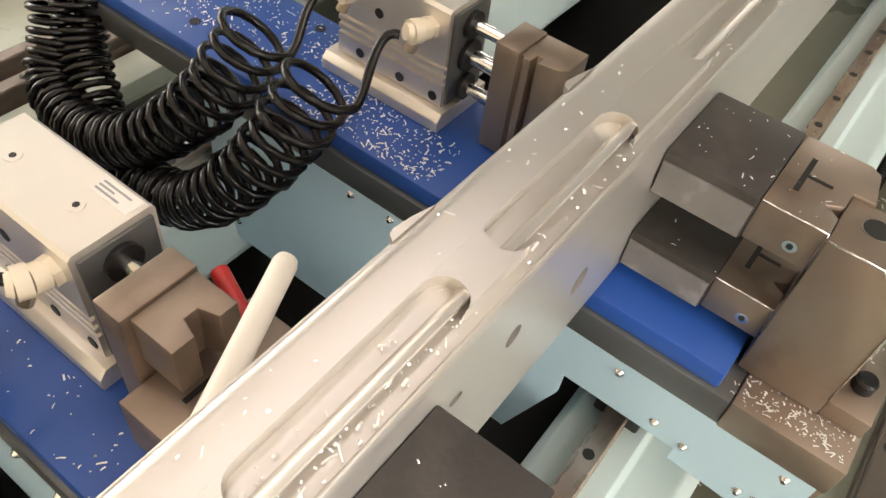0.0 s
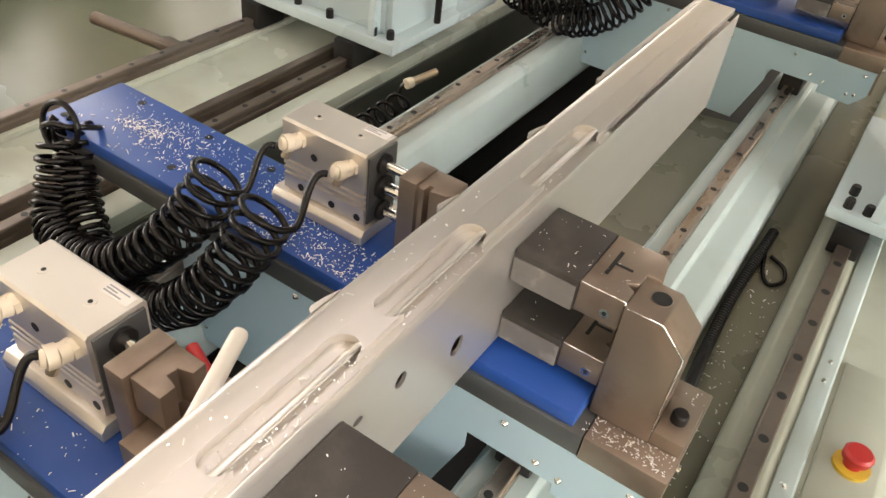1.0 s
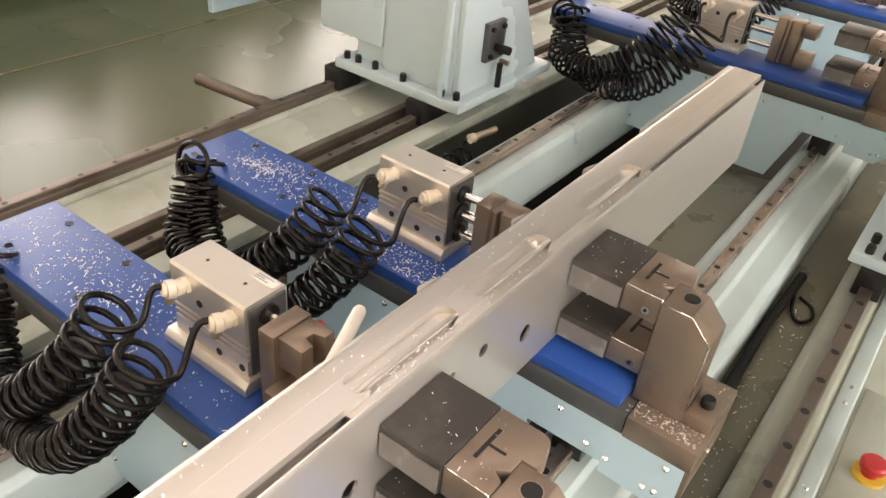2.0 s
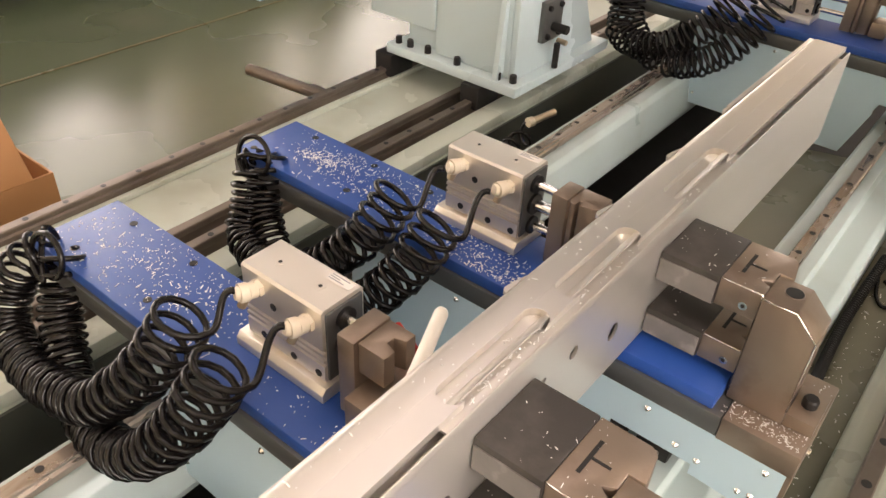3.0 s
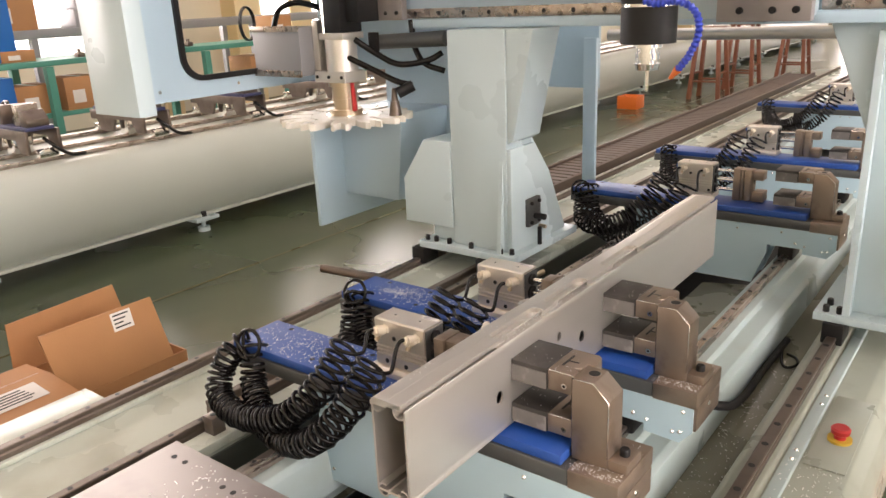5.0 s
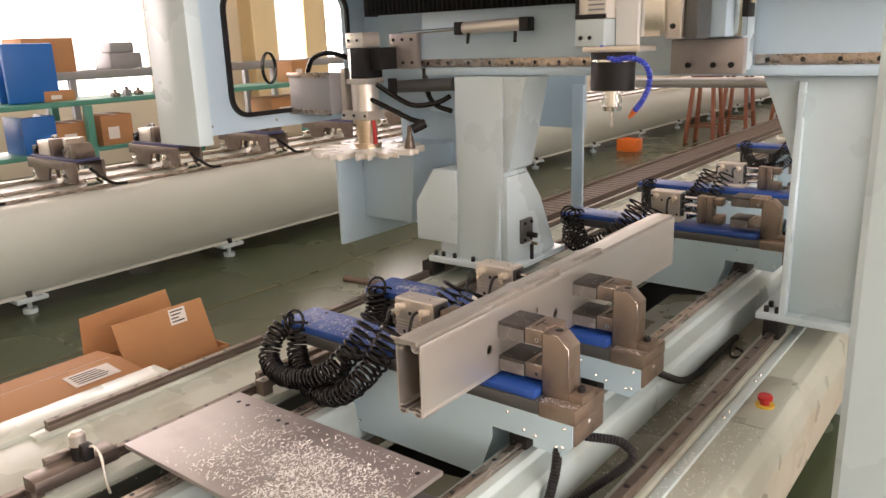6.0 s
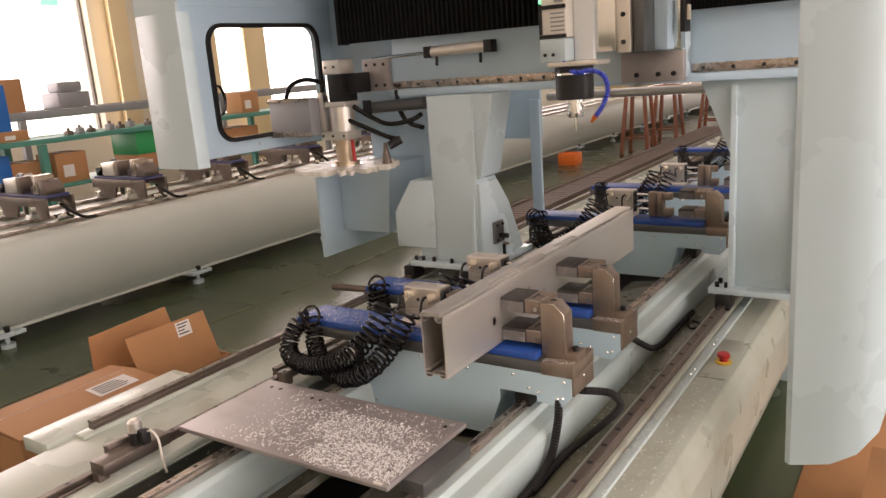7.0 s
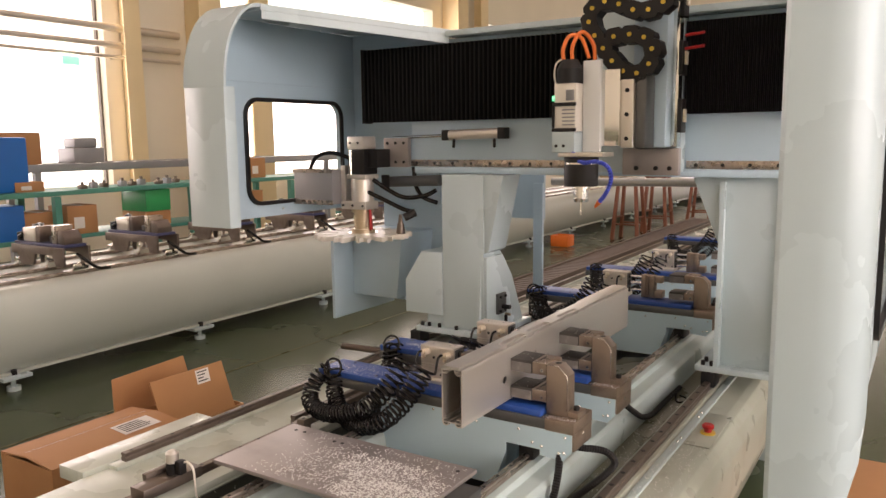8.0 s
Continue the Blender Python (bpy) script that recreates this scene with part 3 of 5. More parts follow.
    groove = [p for z in (0.896, 0.905, 0.914) for p in ((dy, z), (dy + 0.0035, z + 0.0006), (dy + 0.0035, z + 0.0042), (dy, z + 0.0048))]
    outline = [(dy + 0.002, 0.872), (dy, 0.874), *groove, (dy, 0.972), (dy + 0.003, 0.975), (dy + 0.059, 0.975), (dy + 0.062, 0.972), (dy + 0.062, 0.872)]
    prism(cyl, outline, "x", -0.340, -0.212)
    c = part("cylinder_body", cyl, M["alu"], unit, "silver anodised guided pneumatic cylinder")
    part("cylinder_base", P([(dy - 0.012, 0.8525), (dy - 0.012, 0.864), (dy - 0.006, 0.8715), (dy + 0.066, 0.8715), (dy + 0.066, 0.8525)], "x", -0.352, -0.205, 0.001), M["alu"], unit)
    for x in (-0.308, -0.244):
        part("countersunk_screw", R((x, dy + 0.030, 0.9745), (x, dy + 0.030, 0.9757), 0.0058, 16), M["alu"], c)
        part("screw_socket", R((x, dy + 0.030, 0.9756), (x, dy + 0.030, 0.9760), 0.0026, 6), M["void"], c)
    for x, z in ((-0.290, 0.938), (-0.222, 0.882), (-0.312, 0.884), (-0.262, 0.882)):
        part("port_hole", R((x, dy - 0.0008, z), (x, dy + 0.002, z), 0.005, 12), M["void"], c)
    for z, r in ((0.952, 0.0075), (0.920, 0.010), (0.885, 0.0075)):
        part("bush", R((-0.213, dy + 0.03, z), (-0.204, dy + 0.03, z), r + 0.006, 16), M["black"], c)
        part("piston_rod", R((-0.2125, dy + 0.03, z), (-0.184 + reach, dy + 0.03, z), r * 0.8, 14), M["bright"], c)
    st = part("sticker", B(-0.252, -0.216, dy + 0.044, dy + 0.057, 0.9752, 0.9757), M["paper"], c)
    for k, w in enumerate((0.022, 0.014, 0.026)):
        part("print_bar", B(-0.249, -0.249 + w, dy + 0.0465 + 0.0034 * k, dy + 0.0480 + 0.0034 * k, 0.9757, 0.9760), M["grey"], st)
    part("end_face", B(-0.2119, -0.2085, dy + 0.004, dy + 0.058, 0.8745, 0.970, 0.001), M["plate_steel"], c)
    part("end_cap", R((-0.341, dy + 0.03, 0.955), (-0.352, dy + 0.03, 0.955), 0.008, 14), M["blue"], c)
    for x, z in ((-0.312, 0.955), (-0.232, 0.952)):
        f = bmesh.new()
        rod(f, (x, dy, z), (x, dy - 0.006, z), 0.0108, 6)
        rod(f, (x, dy - 0.006, z), (x - 0.001, dy - 0.016, z + 0.002), 0.0098, 14)
        rod(f, (x - 0.001, dy - 0.015, z + 0.002), (x - 0.004, dy - 0.024, z + 0.003), 0.0112, 16)
        rod(f, (x - 0.004, dy - 0.024, z + 0.003), (x - 0.006, dy - 0.028, z + 0.004), 0.0090, 14, 0.0070)
        fit_part = part("push_in_fitting", f, M["cream"], c, "cream plastic push-in fitting")
        part("adjusting_knob", R((x - 0.002, dy - 0.018, z - 0.006), (x - 0.005, dy - 0.022, z - 0.017), 0.0055, 10), M["brass"], fit_part)
    # moving jaw
    jaw = bmesh.new()
    wide, near = (0.050, -0.006) if jaw_shift < 0 else (0.046, 0.002)
    prism(jaw, [(dy + near, 0.856), (dy + near, 0.968), (dy + wide, 0.968), (dy + wide, 0.856)], "x", -0.184 + reach, -0.160 + reach, 0.0015)
    j = part("moving_jaw", jaw, M["steel"], unit, "brown steel moving jaw plate")
    jb = bmesh.new()
    if jaw_shift < 0:
        prism(jb, [(-0.1595, 0.066), (-0.124, 0.066), (-0.124, 0.082), (-0.138, 0.086), (-0.138, 0.096), (-0.124, 0.100), (-0.124, 0.114), (-0.1595, 0.114)], "z", 0.925, 0.966, 0.001)
        box(jb, -0.1595, -0.064, 0.043, 0.150, 0.8535, 0.905, 0.0015)
    else:
        f = dy + 0.002
        prism(jb, [(-0.1595, f), (-0.1575, f + 0.004), (-0.1555, f), (-0.149, f), (-0.149, f + 0.012), (-0.143, f + 0.012), (-0.143, f + 0.002), (-0.124, f + 0.006), (-0.118, f + 0.012),
                   (-0.118, f + 0.044), (-0.1595, f + 0.044)], "z", 0.857, 0.966, 0.0008)
        box(jb, -0.1175, -0.080, dy + 0.004, dy + 0.058, 0.857, 0.892, 0.0015)
        if reach > 0.03:
            box(jb, -0.1175, -0.085, dy + 0.010, dy + 0.058, 0.932, 0.962, 0.0015)
    bmesh.ops.translate(jb, vec=(reach, 0, 0), verts=jb.verts)
    b2 = part("jaw_block", jb, M["steel"], unit)
    if jaw_shift < 0:
        part("t_slot", box(B(-0.132, -0.128, 0.068, 0.100, 0.9045, 0.9056), -0.128, -0.108, 0.082, 0.086, 0.9045, 0.9056), M["void"], b2)
    part("jaw_hole", R((-0.1182 + reach, dy + 0.028, 0.922), (-0.1174 + reach, dy + 0.028, 0.922), 0.0065, 14), M["void"], b2) if jaw_shift >= 0 else None
    return unit


UNITS = [(0.088, -0.004), (0.446, 0.008), (1.74, 0.0), (2.57, 0.0), (4.20, 0.0)]
for yy, shift in UNITS:
    clamp_unit(yy, shift, 0.045 if yy > 1 else 0.018 if shift > 0 else 0.0)


def hose(y, upper, lower, seed):
    """Two coiled air hoses from the plate's end to the cylinder, each with its brass end."""
    for n, pts in enumerate((upper, lower)):
        ob = thing("coiled_air_hose", "glossy black coiled pneumatic hose hanging beside blue plate", "air hose", "coiled air hoses", "", (0, y, 0))
        line = coil_line(pts, 0.0345 if 1 < y < 2 else 0.0268, 0.0165 if 1 < y < 2 else 0.0138, seed + n * 1.7)
        port = Vector(((-0.318, 0.042, 0.960), (-0.238, 0.042, 0.957))[n])
        cut = max(range(len(line) - 34, len(line) - 1), key=lambda i: (line[i + 1] - line[i]).normalized().dot((port - line[i]).normalized()))
        line = line[:cut + 2]
        last, way = line[-1], (line[-1] - line[-2]).normalized()
        p1, p2 = last + way * 0.022, port + Vector((-0.024, -0.012, 0.006))
        line = line + [(1 - u) ** 3 * last + 3 * u * (1 - u) ** 2 * p1 + 3 * u * u * (1 - u) * p2 + u ** 3 * port for u in [k / 16 for k in range(1, 17)]]
        if n == 0:
            c0 = line[0] + Vector((0.022, -0.006, -0.014))
            ring = [c0 + Vector((0.034 * math.cos(radians(a)), 0.010 * math.sin(radians(a)) - 0.00003 * a, 0.030 * math.sin(radians(a)))) for a in range(-150, 290, 12)]
            line = ring + spline([ring[-1], ring[-1].lerp(line[3], 0.5) + Vector((-0.008, 0, -0.004)), line[3]], 0.004)[1:] + line[4:]
        part("coil", tube_mesh("coil", [line], 0.0043, 7), M["rubber"], ob)
        s0 = Vector(pts[0])
        part("end_fitting", R(s0 + Vector((0.0, 0.012, -0.012)), s0 + Vector((0.0, 0.012, -0.030)), 0.007, 10), M["brass"], ob)


UP = [(-0.680, 0.010, 0.862), (-0.672, -0.018, 0.840), (-0.662, -0.040, 0.790), (-0.640, -0.072, 0.748), (-0.565, -0.090, 0.740), (-0.485, -0.085, 0.768), (-0.420, -0.062, 0.820), (-0.382, -0.034, 0.872), (-0.360, -0.010, 0.920), (-0.350, 0.000, 0.945)]
LOW = [(-0.668, 0.016, 0.864), (-0.655, -0.005, 0.830), (-0.635, -0.030, 0.775), (-0.565, -0.065, 0.725), (-0.485, -0.085, 0.715), (-0.400, -0.090, 0.742), (-0.338, -0.078, 0.795), (-0.298, -0.050, 0.855), (-0.276, -0.024, 0.910), (-0.264, -0.010, 0.938)]
UP_BULGED = [(-0.680, 0.010, 0.862), (-0.708, -0.020, 0.842), (-0.728, -0.045, 0.792), (-0.705, -0.074, 0.748), (-0.615, -0.090, 0.735), *UP[5:]]
for k, (yy, shift) in enumerate(UNITS):
    hose(yy, UP_BULGED if k == 0 else UP, LOW, 1.0 + k)


# ---- gantry ----
gantry = thing("gantry", "pale blue painted moving gantry with black bellows and milling spindle", "gantry")
base_l = part("left_base", B(-1.085, -0.668, 1.208, 1.66, 0.700, 0.726, 0.003), M["paint"], gantry)
bolt = mesh_of("bolt", bolt_head(bmesh.new(), 0, 0, 0, 0.009, 0.02), M["black"])
for x, y in ((-1.06, 1.23), (-1.02, 1.23), (-0.96, 1.23), (-1.06, 1.30), (-0.86, 1.225), (-0.735, 1.225), (-0.695, 1.235), (-1.06, 1.40)):
    piece("bolt", bolt, base_l, (x, y, 0.726))
for x in (-1.085, -0.795):
    for y in (1.24, 1.54):
        part("runner_block", B(x - 0.028, x + 0.028, y - 0.045, y + 0.045, 0.638, 0.6995, 0.003), M["black"], gantry)
part("left_foot_box", P([(-1.165, 0.785), (-1.165, 0.95), (-1.065, 1.10), (-0.946, 1.10), (-0.946, 0.785)], "y", 1.235, 1.60, 0.004), M["paint"], gantry)
part("left_foot_sole", B(-1.05, -0.946, 1.26, 1.62, 0.7265, 0.7845, 0.002), M["paint"], gantry)
part("left_column", B(-0.945, -0.715, 1.240, 1.40, 0.7265, 1.478, 0.005), M["paint"], gantry)
part("left_column_flare", P([(-0.7145, 1.105), (-0.7145, 1.478), (-0.612, 1.478), (-0.690, 1.12)], "y", 1.246, 1.42, 0.003), M["paint"], gantry)
part("left_column_heel", P([(1.4005, 0.7265), (1.4005, 1.12), (1.50, 0.98), (1.63, 0.7265)], "x", -0.943, -0.715, 0.003), M["paint"], gantry)
part("left_column_side", P([(1.242, 0.7265), (1.242, 1.09), (1.40, 1.09), (1.50, 0.97), (1.62, 0.7265)], "x", -0.7145, -0.698, 0.002), M["paint"], gantry)
part("rib", P([(1.212, 0.727), (1.2385, 1.05), (1.2395, 0.727)], "x", -0.742, -0.728), M["paint"], gantry)
sens = part("stop_block", B(-0.6975, -0.682, 1.33, 1.41, 0.80, 0.90, 0.002), M["plate_steel"], gantry)
for y, z in ((1.345, 0.885), (1.395, 0.885), (1.345, 0.815), (1.395, 0.815)):
    part("cap_screw", bolt_head(bmesh.new(), -0.682, y, z, 0.007, 0.008, "x"), M["black"], sens)
part("stop_bolt", R((-0.682, 1.37, 0.835), (-0.640, 1.37, 0.835), 0.011, 14), M["black"], sens)
part("oil_nipple", R((-0.682, 1.40, 0.792), (-0.655, 1.40, 0.790), 0.007, 10), M["brass"], sens)
part("switch_stem", R((-0.672, 1.385, 0.7265), (-0.672, 1.385, 0.79), 0.008, 12), M["black"], sens)

base_r = part("right_base", B(0.255, 0.62, 1.325, 1.78, 0.668, 0.692, 0.003), M["paint"], gantry)
for x, y in ((0.285, 1.345), (0.32, 1.345), (0.285, 1.40), (0.58, 1.345)):
    piece("bolt", bolt, base_r, (x, y, 0.692))
for y in (1.36, 1.68):
    part("runner_block", B(0.284, 0.340, y - 0.045, y + 0.045, 0.606, 0.6675, 0.003), M["black"], gantry)
part("right_column", P([(0.345, 0.6925), (0.322, 1.20), (0.21, 1.478), (0.62, 1.478), (0.60, 0.6925)], "y", 1.375, 1.70, 0.004), M["paint"], gantry)
part("right_rib", P([(1.330, 0.6925), (1.350, 1.46), (1.3745, 1.46), (1.3745, 0.6925)], "x", 0.328, 0.346), M["paint"], gantry)
part("right_rib", P([(1.330, 0.6925), (1.350, 1.46), (1.3745, 1.46), (1.3745, 0.6925)], "x", 0.575, 0.590), M["paint"], gantry)

# cross beam
part("cross_beam", B(-1.19, 1.10, 1.352, 1.70, 1.479, 2.124, 0.004), M["paint_blue"], gantry)
part("beam_lower_lip", B(-1.19, 1.09, 1.316, 1.3515, 1.480, 1.512, 0.004), M["paint_blue"], gantry)
part("beam_top_plate", B(-0.929, 1.10, 1.262, 1.72, 2.125, 2.152, 0.003), M["paint"], gantry)
hole = mesh_of("rail_hole", R((0, 0, 0), (0, 0.006, 0), 0.0075, 10), M["void"])
for n, (x0, x1) in {"beam_rail_left": (-1.19, -0.17), "beam_rail_right": (0.19, 1.08)}.items():
    rail = part(n, B(x0, x1, 1.335, 1.3515, 1.5125, 1.546, 0.002), M["rail"], gantry)
    x = x0 + 0.04
    while x < x1:
        piece("rail_hole", hole, rail, (x, 1.3345, 1.529))
        x += 0.105


def bellows(x0, x1, z0, z1, y, depth=0.032, fold=0.024):
    bm = bmesh.new()
    n = int((x1 - x0) / fold)
    line = []
    for k in range(n):
        a = x0 + k * fold
        line += [(a, y + depth), (a + fold * 0.30, y), (a + fold * 0.62, y), (a + fold * 0.75, y + depth)]
    line += [(x0 + n * fold, y + depth), (x0 + n * fold, y + depth + 0.03), (x0, y + depth + 0.03)]
    prism(bm, line, "z", z0, z1)
    return bm


part("bellows", bellows(-1.435, -0.15, 1.735, 2.095, 1.270), M["bellows"], gantry, "black pleated bellows cover")
part("bellows", bellows(0.19, 1.05, 1.735, 2.095, 1.270, 0.010, 0.014), M["bellows"], gantry, "black pleated bellows cover")
part("bellows_end", B(-1.441, -1.4365, 1.268, 1.352, 1.73, 2.10, 0.001), M["black"], gantry)
part("rear_pipe", R((-0.60, 1.76, 1.425), (0.20, 1.76, 1.432), 0.020, 16), M["alu"], gantry)
part("rear_post", B(-0.815, -0.758, 1.98, 2.00, 0.66, 1.40, 0.003), M["paint_blue"], gantry)
part("rear_crossbar", B(-1.10, -0.758, 2.001, 2.02, 1.20, 1.46, 0.003), M["paint_blue"], gantry)

# left hood: a side panel with a window, a front flange and a roof
WX, WY0, WY1, WZ0, WZ1, WR = -1.762, 0.772, 1.475, 1.345, 1.845, 0.075


def rounded(y0, y1, z0, z1, r, n=7):
    out = []
    for cy, cz, a in ((y1 - r, z1 - r, 0), (y0 + r, z1 - r, 90), (y0 + r, z0 + r, 180), (y1 - r, z0 + r, 270)):
        out += [(cy + r * math.cos(radians(a + 90 * k / n)), cz + r * math.sin(radians(a + 90 * k / n))) for k in range(n + 1)]
    return out


def plate_with_hole(outer, inner, x0, x1):
    """A plate in the y-z plane between an outer and an inner outline with the same number of points."""
    bm = bmesh.new()
    n = len(outer)
    ring = {(s, k): [bm.verts.new((x, *p)) for p in pts] for s, pts in (("o", outer), ("i", inner)) for k, x in ((0, x0), (1, x1))}
    for i in range(n):
        j = (i + 1) % n
        bm.faces.new((ring["o", 1][i], ring["o", 1][j], ring["i", 1][j], ring["i", 1][i]))
        bm.faces.new((ring["o", 0][i], ring["i", 0][i], ring["i", 0][j], ring["o", 0][j]))
        bm.faces.new((ring["o", 0][i], ring["o", 0][j], ring["o", 1][j], ring["o", 1][i]))
        bm.faces.new((ring["i", 0][i], ring["i", 1][i], ring["i", 1][j], ring["i", 0][j]))
    bmesh.ops.recalc_face_normals(bm, faces=bm.faces)
    return bm


inner = rounded(WY0, WY1, WZ0, WZ1, WR)
hood_l = part("left_hood", plate_with_hole(rounded(0.47, 1.70, 1.272, 1.93, 0.004), inner, WX - 0.03, WX), M["paint_blue"], gantry, "pale blue sheet metal hood with window")
part("hood_upper_panel", P([(0.47, 1.9305), (0.49, 2.03), (0.53, 2.13), (0.60, 2.20), (0.65, 2.221), (1.70, 2.221), (1.70, 1.9305)], "x", WX - 0.03, WX + 0.004), M["paint_blue"], hood_l)
part("hood_back_panel", P([(WX + 0.0045, 1.30), (WX + 0.0045, 2.2215), (-1.505, 2.2215), (-1.1905, 2.172), (-1.1905, 1.30)], "y", 1.60, 1.62, 0.002), M["paint_blue"], hood_l)
part("hood_lower_back", B(-1.655, -1.19, 1.722, 1.74, 1.10, 1.2995, 0.002), M["paint_blue"], hood_l)
gasket = part("window_gasket", plate_with_hole(rounded(WY0 - 0.014, WY1 + 0.014, WZ0 - 0.014, WZ1 + 0.014, WR + 0.014), rounded(WY0 + 0.006, WY1 - 0.006, WZ0 + 0.006, WZ1 - 0.006, WR - 0.006), WX + 0.0005, WX + 0.014), M["black"], hood_l, "black rubber window gasket")
part("pane", P(inner, "x", WX - 0.018, WX - 0.013), M["glass"], gasket).visible_shadow = False
part("hood_front", P([(-1.76, 0.455), (-1.7595, 0.418), (-1.755, 0.415), (-1.53, 0.415), (-1.510, 0.418), (-1.505, 0.43), (-1.505, 0.475), (-1.515, 0.475), (-1.515, 0.43), (-1.70, 0.428), (-1.748, 0.46)], "z", 1.272, 1.8803), M["paint"], hood_l)
front_top = bmesh.new()
arc = [(0.415 + 0.23 * (1 - math.cos(radians(a))), 1.8805 + 0.37 * math.sin(radians(a))) for a in range(0, 91, 10)]
prism(front_top, arc + [(0.65, 2.235)] + [(0.428 + 0.217 * (1 - math.cos(radians(a))), 1.8805 + 0.355 * math.sin(radians(a))) for a in range(80, -1, -10)], "x", -1.76, -1.505)
part("hood_shoulder", front_top, M["paint"], hood_l)
roof_l = bmesh.new()
prism(roof_l, [(-1.762, 2.250), (-1.505, 2.250), (-1.505, 2.222), (-1.762, 2.222)], "y", 0.6505, 1.74)
corner = [(-1.5045, 0.6505), (-0.93, 1.30), (-0.93, 1.74), (-1.5045, 1.74)]
low_z = [roof_l.verts.new((x, y, 2.222 - 0.155 * (x + 1.5045))) for x, y in corner]
top_z = [roof_l.verts.new((x, y, 2.250 - 0.155 * (x + 1.5045))) for x, y in corner]
for face in (low_z[::-1], top_z, *[(low_z[i], low_z[(i + 1) % 4], top_z[(i + 1) % 4], top_z[i]) for i in range(4)]):
    roof_l.faces.new(face)
bmesh.ops.recalc_face_normals(roof_l, faces=roof_l.faces)
part("hood_roof", roof_l, M["paint"], hood_l)
fascia = bmesh.new()
for dx, dy, flip in ((0.0, 0.0, False), (-0.010, 0.009, True)):
    ring = [fascia.verts.new(p) for p in ((-1.503 + dx, 0.652 + dy, 2.185), (-0.931 + dx, 1.299 + dy, 2.096), (-0.931 + dx, 1.299 + dy, 2.132), (-1.503 + dx, 0.652 + dy, 2.221))]
    fascia.faces.new(ring[::-1] if flip else ring)
    if not flip:
        front = ring
for i in range(4):
    fascia.faces.new((front[i], front[(i + 1) % 4], ring[(i + 1) % 4], ring[i]))
bmesh.ops.recalc_face_normals(fascia, faces=fascia.faces)
part("hood_roof_trim", fascia, M["paint"], hood_l)
rivet = mesh_of("screw", R((0, 0, 0), (0.003, 0, 0), 0.006, 8), M["bright"])
for y, z in ((0.60, 1.33), (0.60, 1.55), (0.60, 1.78), (0.66, 1.31), (1.0, 1.305), (0.60, 1.90)):
    piece("screw", rivet, hood_l, (WX + 0.0005, y, z))

# right hood: a curved cover
right = bmesh.new()
plan = [(0.690, 0.470), (0.690, 0.425), (0.705, 0.412), (0.80, 0.415), (0.86, 0.43), (0.905, 0.47), (0.925, 0.54), (0.932, 0.62)]
inside = [(0.922, 0.62), (0.915, 0.545), (0.897, 0.48), (0.855, 0.441), (0.80, 0.425), (0.705, 0.423), (0.70, 0.43), (0.70, 0.47)]
low = {0: 0.50, 1: 0.50, 2: 0.502, 3: 0.525, 4: 0.56, 5: 0.615, 6: 0.70, 7: 0.82}
lo = [right.verts.new((x, y, low[min(i, 15 - i)])) for i, (x, y) in enumerate(plan + inside)]
hi = [right.verts.new((x, y, 2.25)) for x, y in plan + inside]
for i in range(16):
    j = (i + 1) % 16
    right.faces.new((lo[i], lo[j], hi[j], hi[i]))
for i in range(7):
    right.faces.new((lo[i], lo[15 - i], lo[14 - i], lo[i + 1]))
    right.faces.new((hi[i], hi[i + 1], hi[14 - i], hi[15 - i]))
bmesh.ops.recalc_face_normals(right, faces=right.faces)
hood_r = part("right_hood", right, M["paint"], gantry, "pale rounded sheet metal hood of the operator side")
side_panel = part("hood_side_panel", plate_with_hole(rounded(0.622, 1.74, 0.90, 2.24, 0.004), rounded(0.74, 1.50, 1.02, 1.85, 0.08), 0.905, 0.93), M["paint"], hood_r)
part("window_gasket", plate_with_hole(rounded(0.725, 1.515, 1.005, 1.865, 0.095), rounded(0.745, 1.495, 1.025, 1.845, 0.075), 0.9305, 0.946), M["black"], side_panel)
part("pane", P(rounded(0.74, 1.50, 1.02, 1.85, 0.08), "x", 0.914, 0.919), M["glass"], side_panel).visible_shadow = False
part("hood_bracket", B(0.622, 0.93, 1.74, 1.765, 1.2, 2.24, 0.003), M["paint"], hood_r)

# spindle head
saddle = part("saddle_plate", B(-0.165, 0.185, 1.225, 1.334, 1.50, 2.40, 0.004), M["paint"], gantry)
part("saddle_foot", B(-0.03, 0.20, 1.19, 1.2245, 1.492, 1.60, 0.003), M["tray"], saddle)
for x in (0.03, 0.11, 0.165):
    part("cap_screw", bolt_head(bmesh.new(), x, 1.1895, 1.52, 0.009, 0.01, "y", -1), M["black"], saddle)
part("slide_plate", B(0.040, 0.170, 1.10, 1.2245, 1.605, 2.36, 0.003), M["paint_blue"], saddle)
part("slide_rail", B(0.171, 0.196, 1.17, 1.2245, 1.605, 2.36, 0.002), M["bright"], saddle)
for z in (1.66, 1.88, 2.10):
    b = part("slide_block", B(0.197, 0.215, 1.155, 1.222, z, z + 0.13, 0.003), M["black"], saddle)
    part("nipple", B(0.2155, 0.224, 1.17, 1.20, z + 0.04, z + 0.09, 0.002), M["cream"], b)
for k, z in enumerate((1.98, 2.03)):
    part("oil_line", R((0.2155, 1.18, z), (0.29, 1.16, z + 0.004), 0.006, 10), M["red"], saddle)
head = part("spindle_head", B(-0.075, 0.0385, 0.955, 1.2245, 1.612, 1.90, 0.004), M["bright"], gantry)
part("head_front_plate", B(-0.100, -0.030, 0.930, 0.9545, 1.590, 1.935, 0.003), M["enamel"], head, "white enamelled head cover")
